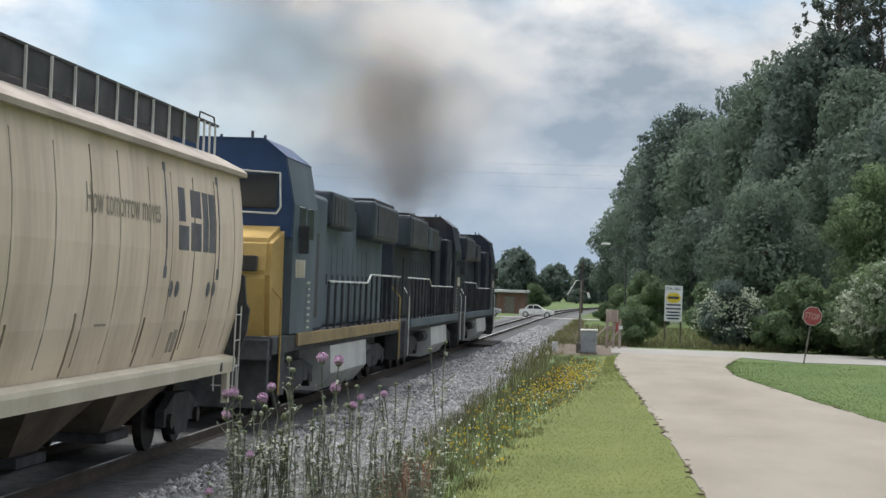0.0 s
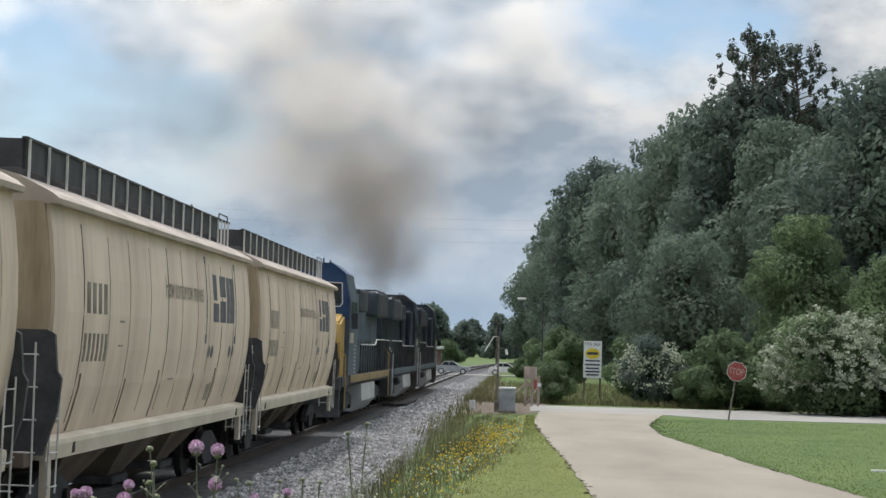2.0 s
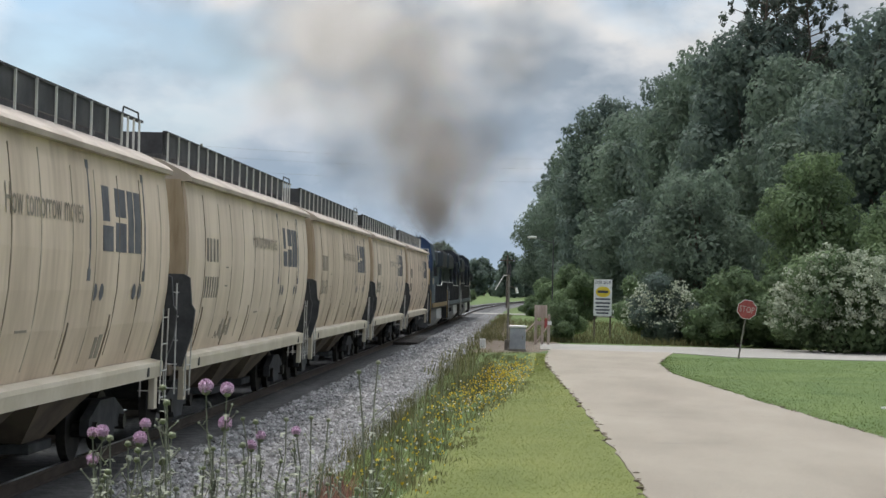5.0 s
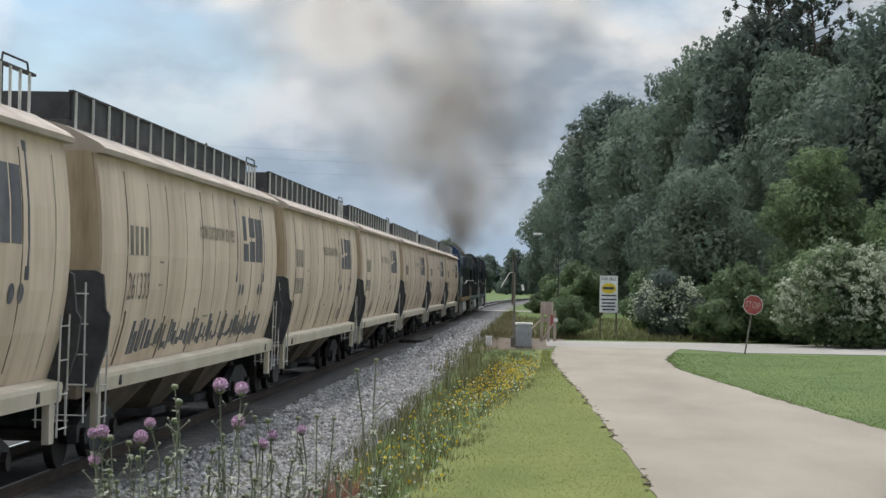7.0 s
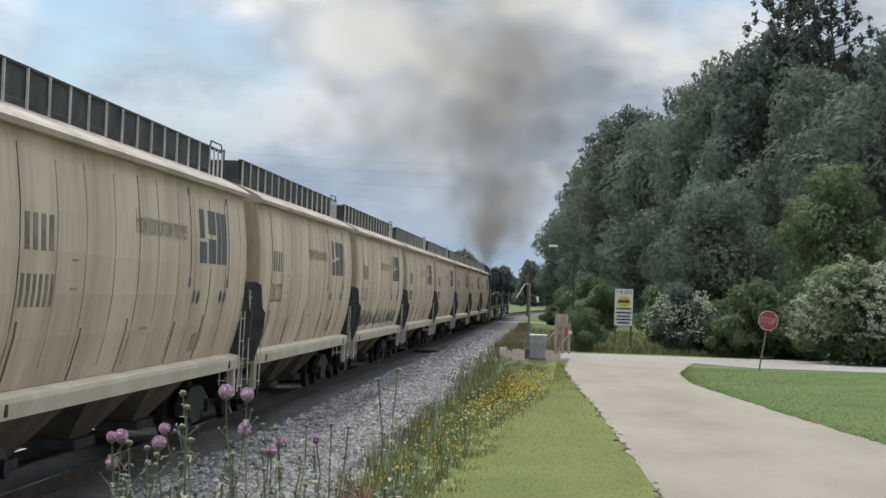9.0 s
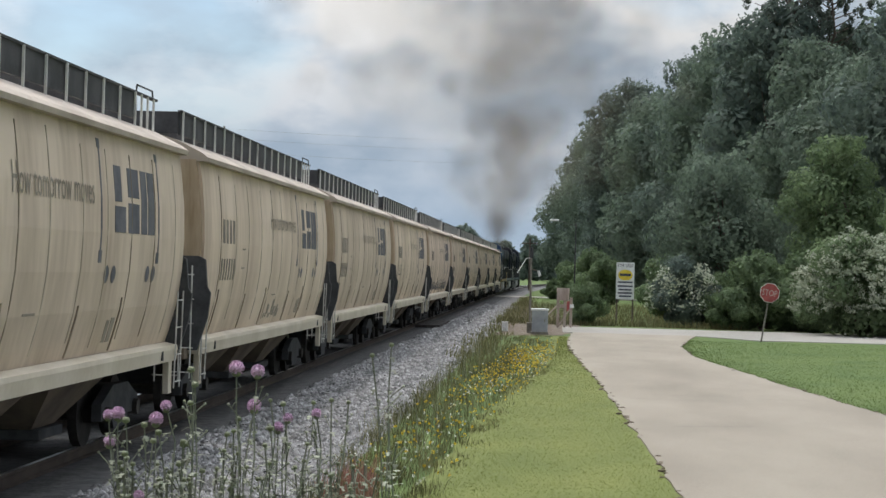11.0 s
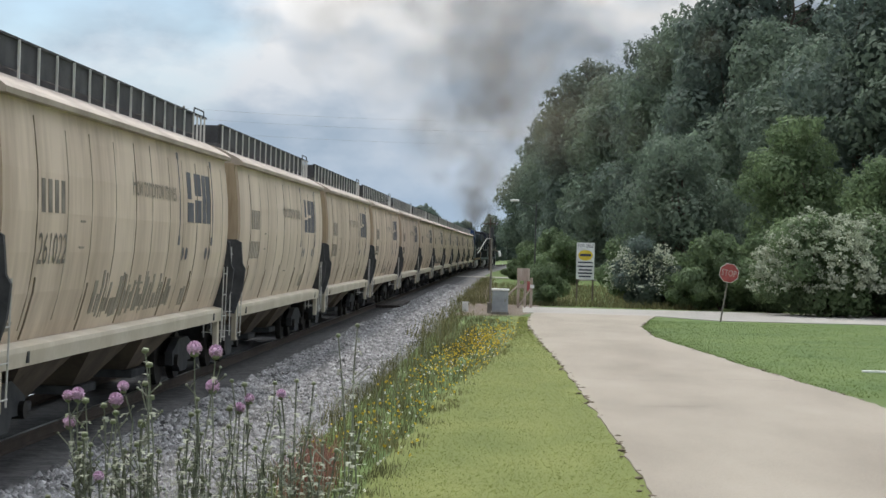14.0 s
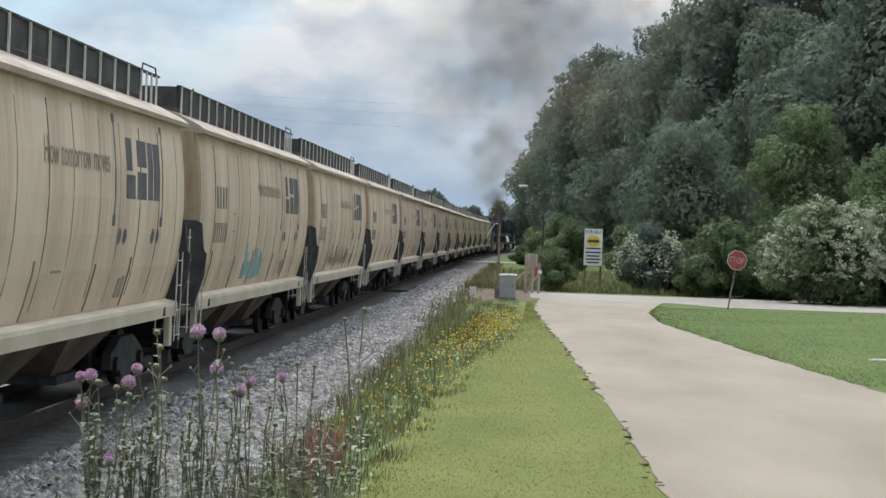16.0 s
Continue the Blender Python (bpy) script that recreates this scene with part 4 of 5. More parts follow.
def build_wood():
    rnd = random.Random(8)
    edge = [(19.5, 112), (17.5, 118), (15.5, 127), (14.0, 137), (12.9, 148), (11.5, 160), (10.4, 172), (9.4, 186), (8.2, 202), (6.6, 220), (5.2, 240), (3.6, 262), (2.2, 285), (0.6, 312), (-1.0, 342)]
    spots, deep = [], []
    for i, (x, y) in enumerate(edge):
        r = 4.4
        grow = 1.0 + 0.26 * min(1.0, max(0.0, (y - 125) / 40))
        spots.append((x + r + rnd.gauss(0, 0.5), y + rnd.gauss(0, 1), grow * (1.0 + rnd.gauss(0, 0.04))))
        deep.append((x + r + 8 + rnd.gauss(0, 1), y + 3 + rnd.gauss(0, 2), grow * (1.04 + rnd.gauss(0, 0.05))))
        if i % 2 == 0:
            deep.append((x + r + 17 + rnd.gauss(0, 2), y + 2 + rnd.gauss(0, 2), grow * (1.06 + rnd.gauss(0, 0.05))))
    deep += [(33, 112, 1.02), (30, 104, 0.9), (42, 116, 1.1), (38, 100, 0.95), (48, 108, 1.0)]
    for i, (x, y, k) in enumerate(deep):
        place(WOOD[3], x, y, k, rnd.random() * 360, keep=i == 0)
    used = set()
    for i, (x, y, s) in enumerate(spots):
        k = i % 3
        place(WOOD[k], x, y, s, rnd.random() * 360, keep=k not in used)
        used.add(k)


build_wood()
P1 = pine(24.6, 31, "tall pine with open tufted crown above the wood", 6.5)
place(P1, 17.4, 149, 1.15, 0, keep=True)
for x, y, s in ((20.9, 149, 1.11), (19.0, 154, 1.14)):
    place(P1, x, y, s, x * 40)
# nearer trees and shrubs behind the crossing road
T_A = tree("broadleaf_tree", 10.2, 8.8, 20000, 0.135, M_LEAF, 41, "rounded dark green tree at the wood's edge", low=0.02, lumps=40, lump=0.20, group="trees at the wood's edge")
T_A.matrix_basis = pose(9.6, 112, 0)
T_B = tree("broadleaf_tree", 11.2, 7.4, 20000, 0.13, M_LEAF2, 42, "leafy mid-green tree at the wood's edge", low=0.03, lumps=40, lump=0.19, group="trees at the wood's edge")
T_B.matrix_basis = pose(15.6, 106, 0)
T_C = tree("broadleaf_tree", 8.5, 6.8, 18000, 0.125, M_LEAF2, 43, "bushy green tree at the wood's edge", low=0.02, lumps=34, lump=0.2, group="trees at the wood's edge")
T_C.matrix_basis = pose(19.5, 100, 0)
S_W = tree("flowering_shrub", 5.2, 6.2, 9000, 0.13, M_LEAF2, 44, "large shrub covered in pale cream blossom", low=0.02, lumps=16, group="shrubs beside the road", category="shrub", trunk=False)
S_W.matrix_basis = pose(15.2, 95.5, 0)
S_W2 = place(S_W, 18.6, 97.5, 0.98, 140)


def blossom(parent, height, width, count, seed):
    rng = np.random.default_rng(seed)
    k = 900
    d = rng.normal(size=(k, 3))
    d[:, 2] = np.abs(d[:, 2])
    d /= np.linalg.norm(d, axis=1, keepdims=True)
    knob = rng.normal(size=(16, 3))
    knob[:, 2] = np.abs(knob[:, 2])
    knob /= np.linalg.norm(knob, axis=1, keepdims=True)
    swell = np.clip((d @ knob.T).max(axis=1), 0, 1) ** 7
    reach = (0.70 + 0.42 * swell) * (0.82 + 0.18 * rng.random(k))
    c = d * reach[:, None] * np.array([width * 0.50, width * 0.50, height * 0.66]) + np.array([0, 0, height * 0.30])
    c[:, 2] -= 0.25 * (1 - d[:, 2]) * rng.random(k) * height * 0.4
    v, f = leaf_cloud(rng, c, np.tile((0.26, 0.26, 0.15), (k, 1)), count, 0.075, shell=0.1)
    raw("blossom", v, f, M_BLOSSOM, parent)


blossom(S_W, 5.4, 6.4, 14000, 51)
blossom(S_W2, 5.4, 6.4, 14000, 52)
S_P = tree("shrub", 3.9, 4.0, 6000, 0.12, M_LEAF3, 45, "grey-green shrub with pale tips behind the road", low=0.02, lumps=12, group="shrubs beside the road", category="shrub", trunk=False)
S_P.matrix_basis = pose(6.9, 103.5, 0)
blossom(S_P, 3.9, 4.0, 2600, 53)
S_Y = tree("shrub", 4.2, 4.6, 7000, 0.13, M_LEAF2, 46, "yellow-green leafy shrub beside the road", low=0.02, lumps=12, group="shrubs beside the road", category="shrub", trunk=False)
S_Y.matrix_basis = pose(10.9, 101.5, 0)
for x, y, s in ((8.6, 104, 0.72), (12.6, 103, 0.95), (13.2, 99.5, 0.55), (9.2, 101, 0.5), (20.5, 97, 1.0), (23, 99, 1.2)):
    place(S_Y, x, y, s, x * 77)
for x, y, s in ((7.4, 122, 1.0), (1.55, 101.8, 0.52), (1.6, 131, 0.5), (-0.4, 190, 0.5), (1.4, 188, 0.75), (1.6, 240, 1.0), (3.9, 165, 1.0), (3.6, 208, 1.3), (4.2, 300, 1.6)):
    place(S_Y, x, y, s, x * 50)
# far trees left and ahead
for x, y, s, k in ((10, 480, 0.9, 3), (14, 560, 0.9, 3), (-24, 330, 0.5, 3), (-33, 340, 0.5, 3)):
    place(WOOD[k], x, y, s, x * 31)
# far line of trees across the end of the track and left of it
far_rnd = random.Random(77)
T_F = tree("broadleaf_tree", 10.2, 8.4, 2600, 0.42, M_LEAF3, 48, "far hazy green tree beyond the track", low=0.02, lumps=16, group="far trees")
T_F.matrix_basis = pose(-66, 560, 0)
for i in range(26):
    place(T_F, -62 + i * 3.4 + far_rnd.gauss(0, 0.8), 560 + far_rnd.gauss(0, 25), 1.0 + 0.25 * far_rnd.random(), i * 40)
for i in range(12):
    place(T_F, -13.0 - i * 2.2 + far_rnd.gauss(0, 0.6), 275 + i * 9, 0.72 + 0.25 * far_rnd.random(), i * 55)
for x, y, s in ((-10.6, 262, 0.95), (-11.6, 285, 1.1), (3.6, 395, 1.2), (5.0, 350, 1.3)):
    place(S_Y, x, y, s, x * 20)


def blades(name, xs, ys, hs, width, lean, material, seed, label, base=None):
    """Standing blades or stalks, one mesh."""
    rng = np.random.default_rng(seed)
    n = len(xs)
    z0 = np.array([ground_z(x, y) for x, y in zip(xs, ys)]) if base is None else base
    a = rng.random(n) * math.tau
    dx, dy = np.cos(a) * width / 2, np.sin(a) * width / 2
    lx, ly = rng.normal(0, lean, n) * hs, rng.normal(0, lean, n) * hs
    p = np.stack([np.stack([xs - dx, ys - dy, z0 - 0.01], -1), np.stack([xs + dx, ys + dy, z0 - 0.01], -1), np.stack([xs + dx * 0.7 + lx * 0.4, ys + dy * 0.7 + ly * 0.4, z0 + hs * 0.6], -1), np.stack([xs - dx * 0.7 + lx * 0.4, ys - dy * 0.7 + ly * 0.4, z0 + hs * 0.6], -1), np.stack([xs + lx, ys + ly, z0 + hs], -1)], 1)
    i = np.arange(n)[:, None] * 5
    f = [tuple(r) for r in (i + np.array([0, 1, 2, 3])).tolist()] + [tuple(r) for r in (i + np.array([3, 2, 4])).tolist()]
    return tagged(raw(name, p.reshape(-1, 3), f, material), label, "grass" if "grass" in name else "plants", kind="stuff")


def verge_x(y):
    """The line where tall weeds give way to mown grass."""
    return np.interp(y, [16, 25, 35, 45, 52, 66, 84], [-1.75, -1.5, -1.25, -0.85, -0.45, 0.0, 0.1])


def build_plants():
    rng = np.random.default_rng(9)
    # short turf of the near strip
    n = 42000
    y = 17 + 66 * rng.random(n) ** 1.6
    e = np.interp(y, [16, 26, 38, 50, 66, 76, 84], [1.68, 1.60, 1.38, 1.08, 0.55, 0.42, 0.5])
    x = verge_x(y) + (e - verge_x(y)) * rng.random(n)
    blades("lawn_grass", x, y, 0.010 + 0.020 * rng.random(n), 0.012, 1.3, M_TURF, 1, "short mown bright green turf beside the lane")
    # longer grass of the far lawn, thicker along the lane's edge
    n = 26000
    y = 40 + 43 * rng.random(n)
    edge = np.interp(y, [39.2, 50, 66, 75, 82.8, 84], [7.13, 6.1, 4.85, 4.95, 5.8, 6.4])
    x = edge + 0.05 + 13 * rng.random(n) ** 1.7
    blades("lawn_grass", x, y, 0.012 + 0.035 * rng.random(n) ** 2, 0.018, 1.2, M_DEEPTURF, 2, "deep green mown lawn grass between the lane and the road")
    # weeds in clumps of uneven height
    for cnt, per, m, seed, tall, lab in ((430, 20, M_WEED, 3, 1.0, "tall dry straw-green weeds beside the ballast"), (330, 20, M_BLADE, 4, 0.75, "green weeds beside the ballast")):
        cy = 17 + 66 * rng.random(cnt) ** 1.15
        k = rng.random(cnt)
        cx = -3.05 + (verge_x(cy) + 3.2) * k
        ch = tall * (0.13 + 0.55 * rng.random(cnt) ** 1.8) * np.interp(k, [0, 0.2, 0.6, 0.85, 1.0], [0.8, 1.1, 1.0, 0.5, 0.2]) * np.interp(cy, [17, 60, 72, 84], [1.0, 1.0, 0.5, 0.35])
        x = np.repeat(cx, per) + rng.normal(0, 0.10, cnt * per)
        y = np.repeat(cy, per) + rng.normal(0, 0.22, cnt * per)
        h = np.repeat(ch, per) * (0.55 + 0.6 * rng.random(cnt * per))
        blades("tall_grass", x, y, h, 0.010, 0.30, m, seed, lab)
    n = 3200
    y = 60 + 130 * rng.random(n)
    x = -2.9 + rng.normal(0, 0.35, n)
    blades("tall_grass", x, y, 0.12 + 0.3 * rng.random(n) ** 2, 0.03, 0.3, M_WEED, 7, "low dry weeds along the ballast edge")
    n = 420
    y = 22.4 + 0.9 * rng.normal(0, 1, n)
    x = -2.38 + 0.13 * rng.normal(0, 1, n)
    blades("russet_weeds", x, y, 0.25 + 0.38 * rng.random(n), 0.014, 0.2, M_REDWEED, 5, "russet dry seed heads among the weeds")
    n = 9000
    y = 100.5 + 60 * rng.random(n) ** 1.8
    x = -3.2 + 13 * rng.random(n)
    blades("rough_grass", x, y, 0.15 + 0.35 * rng.random(n), 0.03, 0.3, M_WEED, 6, "rough yellowish grass behind the road")
    # yellow and white blossoms among the weeds
    for name, m, cnt, size, seed, lab in (("yellow_flowers", M_YELLOW, 900, 0.019, 61, "small yellow wildflowers among tall weeds"), ("white_flowers", M_WHITEFL, 200, 0.016, 62, "small white wildflowers among tall weeds")):
        r2 = np.random.default_rng(seed)
        cy = np.where(r2.random(cnt) < 0.62, 53 + 6.5 * r2.normal(size=cnt), 24 + 40 * r2.random(cnt)) if m is M_YELLOW else 20 + 40 * r2.random(cnt)
        cx = verge_x(cy) + 0.15 - 1.3 * r2.random(cnt)
        cz = 0.12 + 0.42 * r2.random(cnt)
        v, f = leaf_cloud(r2, np.stack([cx, cy, cz], -1), np.full((cnt, 3), 0.02), cnt * 5, size, shell=0.1)
        tagged(raw(name, v, f, m), lab, "flowers", kind="stuff")


build_plants()

M_STEM = leaf_mat("thistle_stem", (0.20, 0.215, 0.16), (0.34, 0.35, 0.275))
M_PINK = leaf_mat("thistle_bloom", (0.45, 0.29, 0.42), (0.62, 0.45, 0.58), k=0.2)
M_BUD = leaf_mat("thistle_bud", (0.13, 0.15, 0.09), (0.24, 0.25, 0.17))


def thistle(x, y, top, seed, heads):
    """One plant: stems that fork, lobed leaves, buds and round pink blooms at given offsets (x, y, height above the ground)."""
    rnd, rng = random.Random(seed), np.random.default_rng(seed)
    z0 = ground_z(x, y)
    t = tagged(empty("thistle", pose(x, y, z0)), "tall musk thistle with round pink blooms and spiny stems", "thistle", "thistles beside the track")
    base = []
    for hx, hz, r, kind in heads:
        r *= 1.22
        dy = rnd.gauss(0, 0.15)
        root = Vector((hx * 0.35, dy * 0.3, 0))
        mid = Vector((hx * 0.75 + rnd.gauss(0, 0.02), dy * 0.7, hz * 0.62))
        tip = Vector((hx, dy, hz))
        bend = mid.lerp(tip, 0.5) + Vector((rnd.gauss(0, 0.012), 0, 0.01))
        stem = bmesh.new()
        tube(stem, [root, root.lerp(mid, 0.5) + Vector((rnd.gauss(0, 0.015), 0, 0)), mid, bend, tip], 0.0045, 5)
        for _ in range(2):
            f0 = mid.lerp(tip, 0.1 + 0.6 * rnd.random())
            f1 = f0 + Vector((rnd.gauss(0, 0.05), rnd.gauss(0, 0.05), 0.05 + 0.06 * rnd.random()))
            rod(stem, f0, f1, 0.0035, 4)
            bmesh.ops.create_icosphere(stem, subdivisions=1, radius=0.009, matrix=Matrix.Translation(f1))
        part("stem", stem, M_STEM, t)
        base.append((root, mid, tip, r, kind))
    for root, mid, tip, r, kind in base:
        if kind == "bloom":
            k = 170
            d = rng.normal(size=(k, 3))
            d[:, 2] += 0.25
            d /= np.linalg.norm(d, axis=1, keepdims=True)
            side = np.cross(d, rng.normal(size=(k, 3)))
            side *= 0.10 * r / np.linalg.norm(side, axis=1, keepdims=True)
            c = np.array(tip)
            quad = np.stack([c + d * r * 0.35 - side * 0.6, c + d * r * 0.35 + side * 0.6, c + d * r * 1.0 + side, c + d * r * 1.0 - side], 1).reshape(-1, 3)
            raw("bloom", quad, np.arange(k * 4).reshape(-1, 4), M_PINK, t)
            bm = bmesh.new()
            bmesh.ops.create_icosphere(bm, subdivisions=2, radius=r * 0.78, matrix=Matrix.Translation(tip) @ Matrix.Diagonal((1, 1, 0.8, 1)))
            part("floret_core", bm, M_PINK, t)
            bm = bmesh.new()
            bmesh.ops.create_icosphere(bm, subdivisions=2, radius=r * 0.60, matrix=Matrix.Translation(tip - Vector((0, 0, r * 0.75))) @ Matrix.Diagonal((1, 1, 0.7, 1)))
            part("bract_cup", bm, M_BUD, t)
        else:
            bm = bmesh.new()
            bmesh.ops.create_icosphere(bm, subdivisions=2, radius=r * 0.85, matrix=Matrix.Translation(tip) @ Matrix.Diagonal((1, 1, 0.85, 1)))
            for v in list(bm.verts)[::3]:
                v.co = tip + (v.co - tip) * 1.22
            part("bud", bm, M_BUD, t)
        # leaves: narrow lobed blades up the stem
        leaf = bmesh.new()
        for i in range(15):
            k = rnd.random()
            p = root.lerp(mid, k / 0.65) if k < 0.65 else mid.lerp(tip, (k - 0.65) / 0.4)
            a, ln = rnd.random() * math.tau, (0.06 + 0.11 * rnd.random()) * (1.25 - k * 0.8)
            d = Vector((math.cos(a), math.sin(a), 0.55)).normalized()
            s = d.cross(Vector((0, 0, 1))).normalized()
            pts = [p]
            left, right = [], []
            for j in range(1, 6):
                w = 0.018 * (1.6 if j % 2 else 0.5) * (1.2 - j / 6)
                q = p + d * ln * j / 6 - Vector((0, 0, 0.02 * j * j / 12))
                left.append(q + s * w)
                right.append(q - s * w)
            ring = [p] + left + [p + d * ln - Vector((0, 0, 0.05))] + right[::-1]
            leaf.faces.new([leaf.verts.new(v) for v in ring])
        tagged(part("foliage", leaf, M_STEM, t), kind="stuff")
    return t


def build_thistles():
    # foot of each plant, then its heads: sideways offset, height above the foot, radius, kind
    b, u = "bloom", "bud"
    out = []
    out.append(thistle(-2.36, 10.5, 0, 70, [(-0.10, 1.13, 0.034, b), (-0.16, 1.12, 0.027, b), (-0.17, 0.96, 0.031, b), (-0.04, 1.10, 0.02, u), (0.03, 1.06, 0.019, u), (0.09, 1.09, 0.036, b), (-0.14, 0.60, 0.02, u), (0.12, 0.72, 0.026, b), (0.15, 1.0, 0.017, u), (0.0, 0.93, 0.018, u), (-0.07, 0.86, 0.016, u)]))
    out.append(thistle(-2.12, 10.6, 0, 71, [(-0.06, 1.12, 0.028, b), (-0.08, 0.98, 0.018, u), (0.0, 1.02, 0.022, u), (0.01, 0.89, 0.024, u), (0.03, 0.80, 0.018, u), (0.06, 0.93, 0.017, u), (-0.12, 0.66, 0.015, u)]))
    out.append(thistle(-1.98, 10.4, 0, 72, [(-0.10, 1.25, 0.020, u), (-0.01, 1.19, 0.019, u), (-0.05, 1.08, 0.017, u), (0.02, 0.7, 0.016, u)]))
    out.append(thistle(-1.745, 10.5, 0, 73, [(-0.06, 1.29, 0.036, b), (0.07, 1.28, 0.033, b), (0.0, 1.06, 0.035, b), (0.11, 0.94, 0.018, u), (-0.05, 1.0, 0.016, u), (-0.08, 0.6, 0.016, u)]))
    out.append(thistle(-1.52, 10.7, 0, 74, [(-0.08, 0.97, 0.028, b), (-0.03, 1.12, 0.016, u), (0.08, 1.10, 0.014, u), (0.0, 1.04, 0.025, b), (-0.12, 1.13, 0.012, u), (0.12, 0.9, 0.012, u)]))
    out.append(thistle(-1.30, 10.8, 0, 75, [(-0.04, 1.09, 0.024, b), (0.03, 1.16, 0.013, u), (0.13, 1.15, 0.012, u), (-0.10, 0.95, 0.012, u), (0.08, 0.8, 0.012, u)]))
    out.append(thistle(-0.98, 11.2, 0, 76, [(-0.06, 1.50, 0.014, u), (0.03, 1.55, 0.014, u), (0.0, 1.2, 0.010, u), (0.10, 1.0, 0.010, u)]))
    out.append(thistle(-2.62, 10.3, 0, 77, [(0.06, 0.50, 0.026, b), (-0.02, 0.6, 0.016, u)]))
    more = random.Random(23)
    for i in range(9):
        top = 0.72 + 0.28 * more.random()
        out.append(thistle(-2.45 + 0.17 * i + more.gauss(0, 0.04), 10.5 + 0.5 * more.random(), 0, 80 + i, [(more.gauss(0, 0.08), top * (0.65 + 0.35 * more.random()), 0.011 + 0.006 * more.random(), u) for _ in range(6)]))
    rng = np.random.default_rng(19)
    n = 240
    xs = -2.7 + 1.7 * rng.random(n)
    ys = 10.2 + 1.4 * rng.random(n)
    blades("thistle_foliage_grass", xs, ys, 0.35 + 0.5 * rng.random(n), 0.006, 0.2, M_STEM, 20, "grey-green spiny stalks among the thistles")
    # thin tall weeds standing over the ballast edge
    n = 70
    ys = 24 + 40 * rng.random(n)
    xs = -2.9 + 1.1 * rng.random(n)
    blades("tall_weed_grass", xs, ys, 0.5 + 0.5 * rng.random(n), 0.012, 0.08, M_STEM, 21, "thin tall weed stalks beside the ballast")
    return out


THISTLES = build_thistles()

# ---- signs and crossing equipment ----
M_RED = mat("faded_sign_red", (0.29, 0.06, 0.06), (0.39, 0.095, 0.09), scale=4, fine=20, rough=0.5)
M_FADEDW = mat("faded_sign_lettering", (0.40, 0.30, 0.29), (0.52, 0.42, 0.40), scale=4, fine=20, rough=0.5)
M_SIGNW = mat("sign_white", (0.62, 0.63, 0.62), (0.74, 0.75, 0.74), scale=4, fine=20, rough=0.5)
M_SIGNY = mat("sign_yellow", (0.62, 0.46, 0.04), (0.75, 0.58, 0.07), scale=5, rough=0.5)
M_INK = mat("dark_ink", (0.03, 0.035, 0.06), (0.06, 0.06, 0.09), scale=8, rough=0.6)
M_STEEL = mat("weathered_steel", (0.14, 0.13, 0.11), (0.24, 0.22, 0.19), scale=4, fine=20, rough=0.6, metal=0.3)
M_CABINET = mat("grey_cabinet", (0.26, 0.28, 0.30), (0.36, 0.38, 0.40), scale=2, fine=12, rough=0.5)
M_TIMBER = mat("weathered_timber", (0.30, 0.235, 0.20), (0.46, 0.385, 0.335), scale=2, fine=12, stretch=(3, 3, 0.5), rough=0.9, bump=0.3)
M_SHED = mat("red_brown_siding", (0.17, 0.10, 0.08), (0.23, 0.14, 0.11), scale=1, fine=6, stretch=(1, 1, 0.2), rough=0.8)
M_METALROOF = mat("pale_metal_roof", (0.55, 0.55, 0.55), (0.68, 0.68, 0.68), scale=1, rough=0.5)


def flat_text(parent, text, x0, z0, height, width, y, material):
    me = text_mesh(text, height, width)
    for v in me.vertices:
        v.co = (x0 + v.co.x, y, z0 + v.co.y)
    ob = new("lettering", me)
    ob.parent = parent
    return finish(ob, material)


def build_stop_sign():
    t = tagged(empty("stop_sign", pose(9.03, 83.8, 0, 0, 8.5, 0)), "faded red octagonal stop sign on a leaning steel post", "road sign")
    part("post", box(bmesh.new(), -0.035, 0.035, -0.02, 0.02, -0.3, 2.62, 0.004), M_STEEL, t)
    for r, y0, y1, m, nm in ((0.455, -0.036, -0.028, M_SIGNW, "border"), (0.43, -0.042, -0.036, M_RED, "face")):
        ring = [(math.cos(radians(22.5 + 45 * i)) * r, 2.20 + math.sin(radians(22.5 + 45 * i)) * r) for i in range(8)]
        p = part(nm, prism(bmesh.new(), ring, y0, y1), m, t)
    flat_text(p, "STOP", -0.33, 2.06, 0.28, 0.66, -0.046, M_FADEDW)
    for z in (1.95, 2.45):
        part("bolt", rod(bmesh.new(), (0, -0.055, z), (0, -0.03, z), 0.015, 6), M_STEEL, t)


def build_sale_sign():
    t = tagged(empty("sale_sign", pose(3.75, 105, 0)), "tall white for-sale board with a yellow panel on two posts", "sign")
    for x in (-0.44, 0.44):
        part("post", box(bmesh.new(), x - 0.045, x + 0.045, 0.02, 0.11, -0.3, 3.44, 0.006), M_BARK, t)
    bd = part("board", box(bmesh.new(), -0.5, 0.5, -0.02, 0.02, 1.42, 3.46, 0.004), M_SIGNW, t)
    flat_text(bd, "FOR SALE", -0.42, 3.20, 0.17, 0.84, -0.024, M_INK)
    ring = [(0.42 * math.cos(a) * (1.0 if abs(math.cos(a)) < 0.8 else 0.97), 2.76 + 0.30 * math.sin(a)) for a in [math.tau * i / 16 for i in range(16)]]
    part("yellow_panel", prism(bmesh.new(), ring, -0.026, -0.0205), M_SIGNY, bd)
    part("panel_bar", box(bmesh.new(), -0.3, 0.3, -0.03, -0.0262, 2.70, 2.84), M_INK, bd)
    for i, (z, w) in enumerate(((2.32, 0.40), (2.10, 0.42), (1.90, 0.36), (1.72, 0.40), (1.54, 0.34))):
        part("text_bar", box(bmesh.new(), -w, w, -0.026, -0.0205, z, z + 0.085), M_INK, bd)


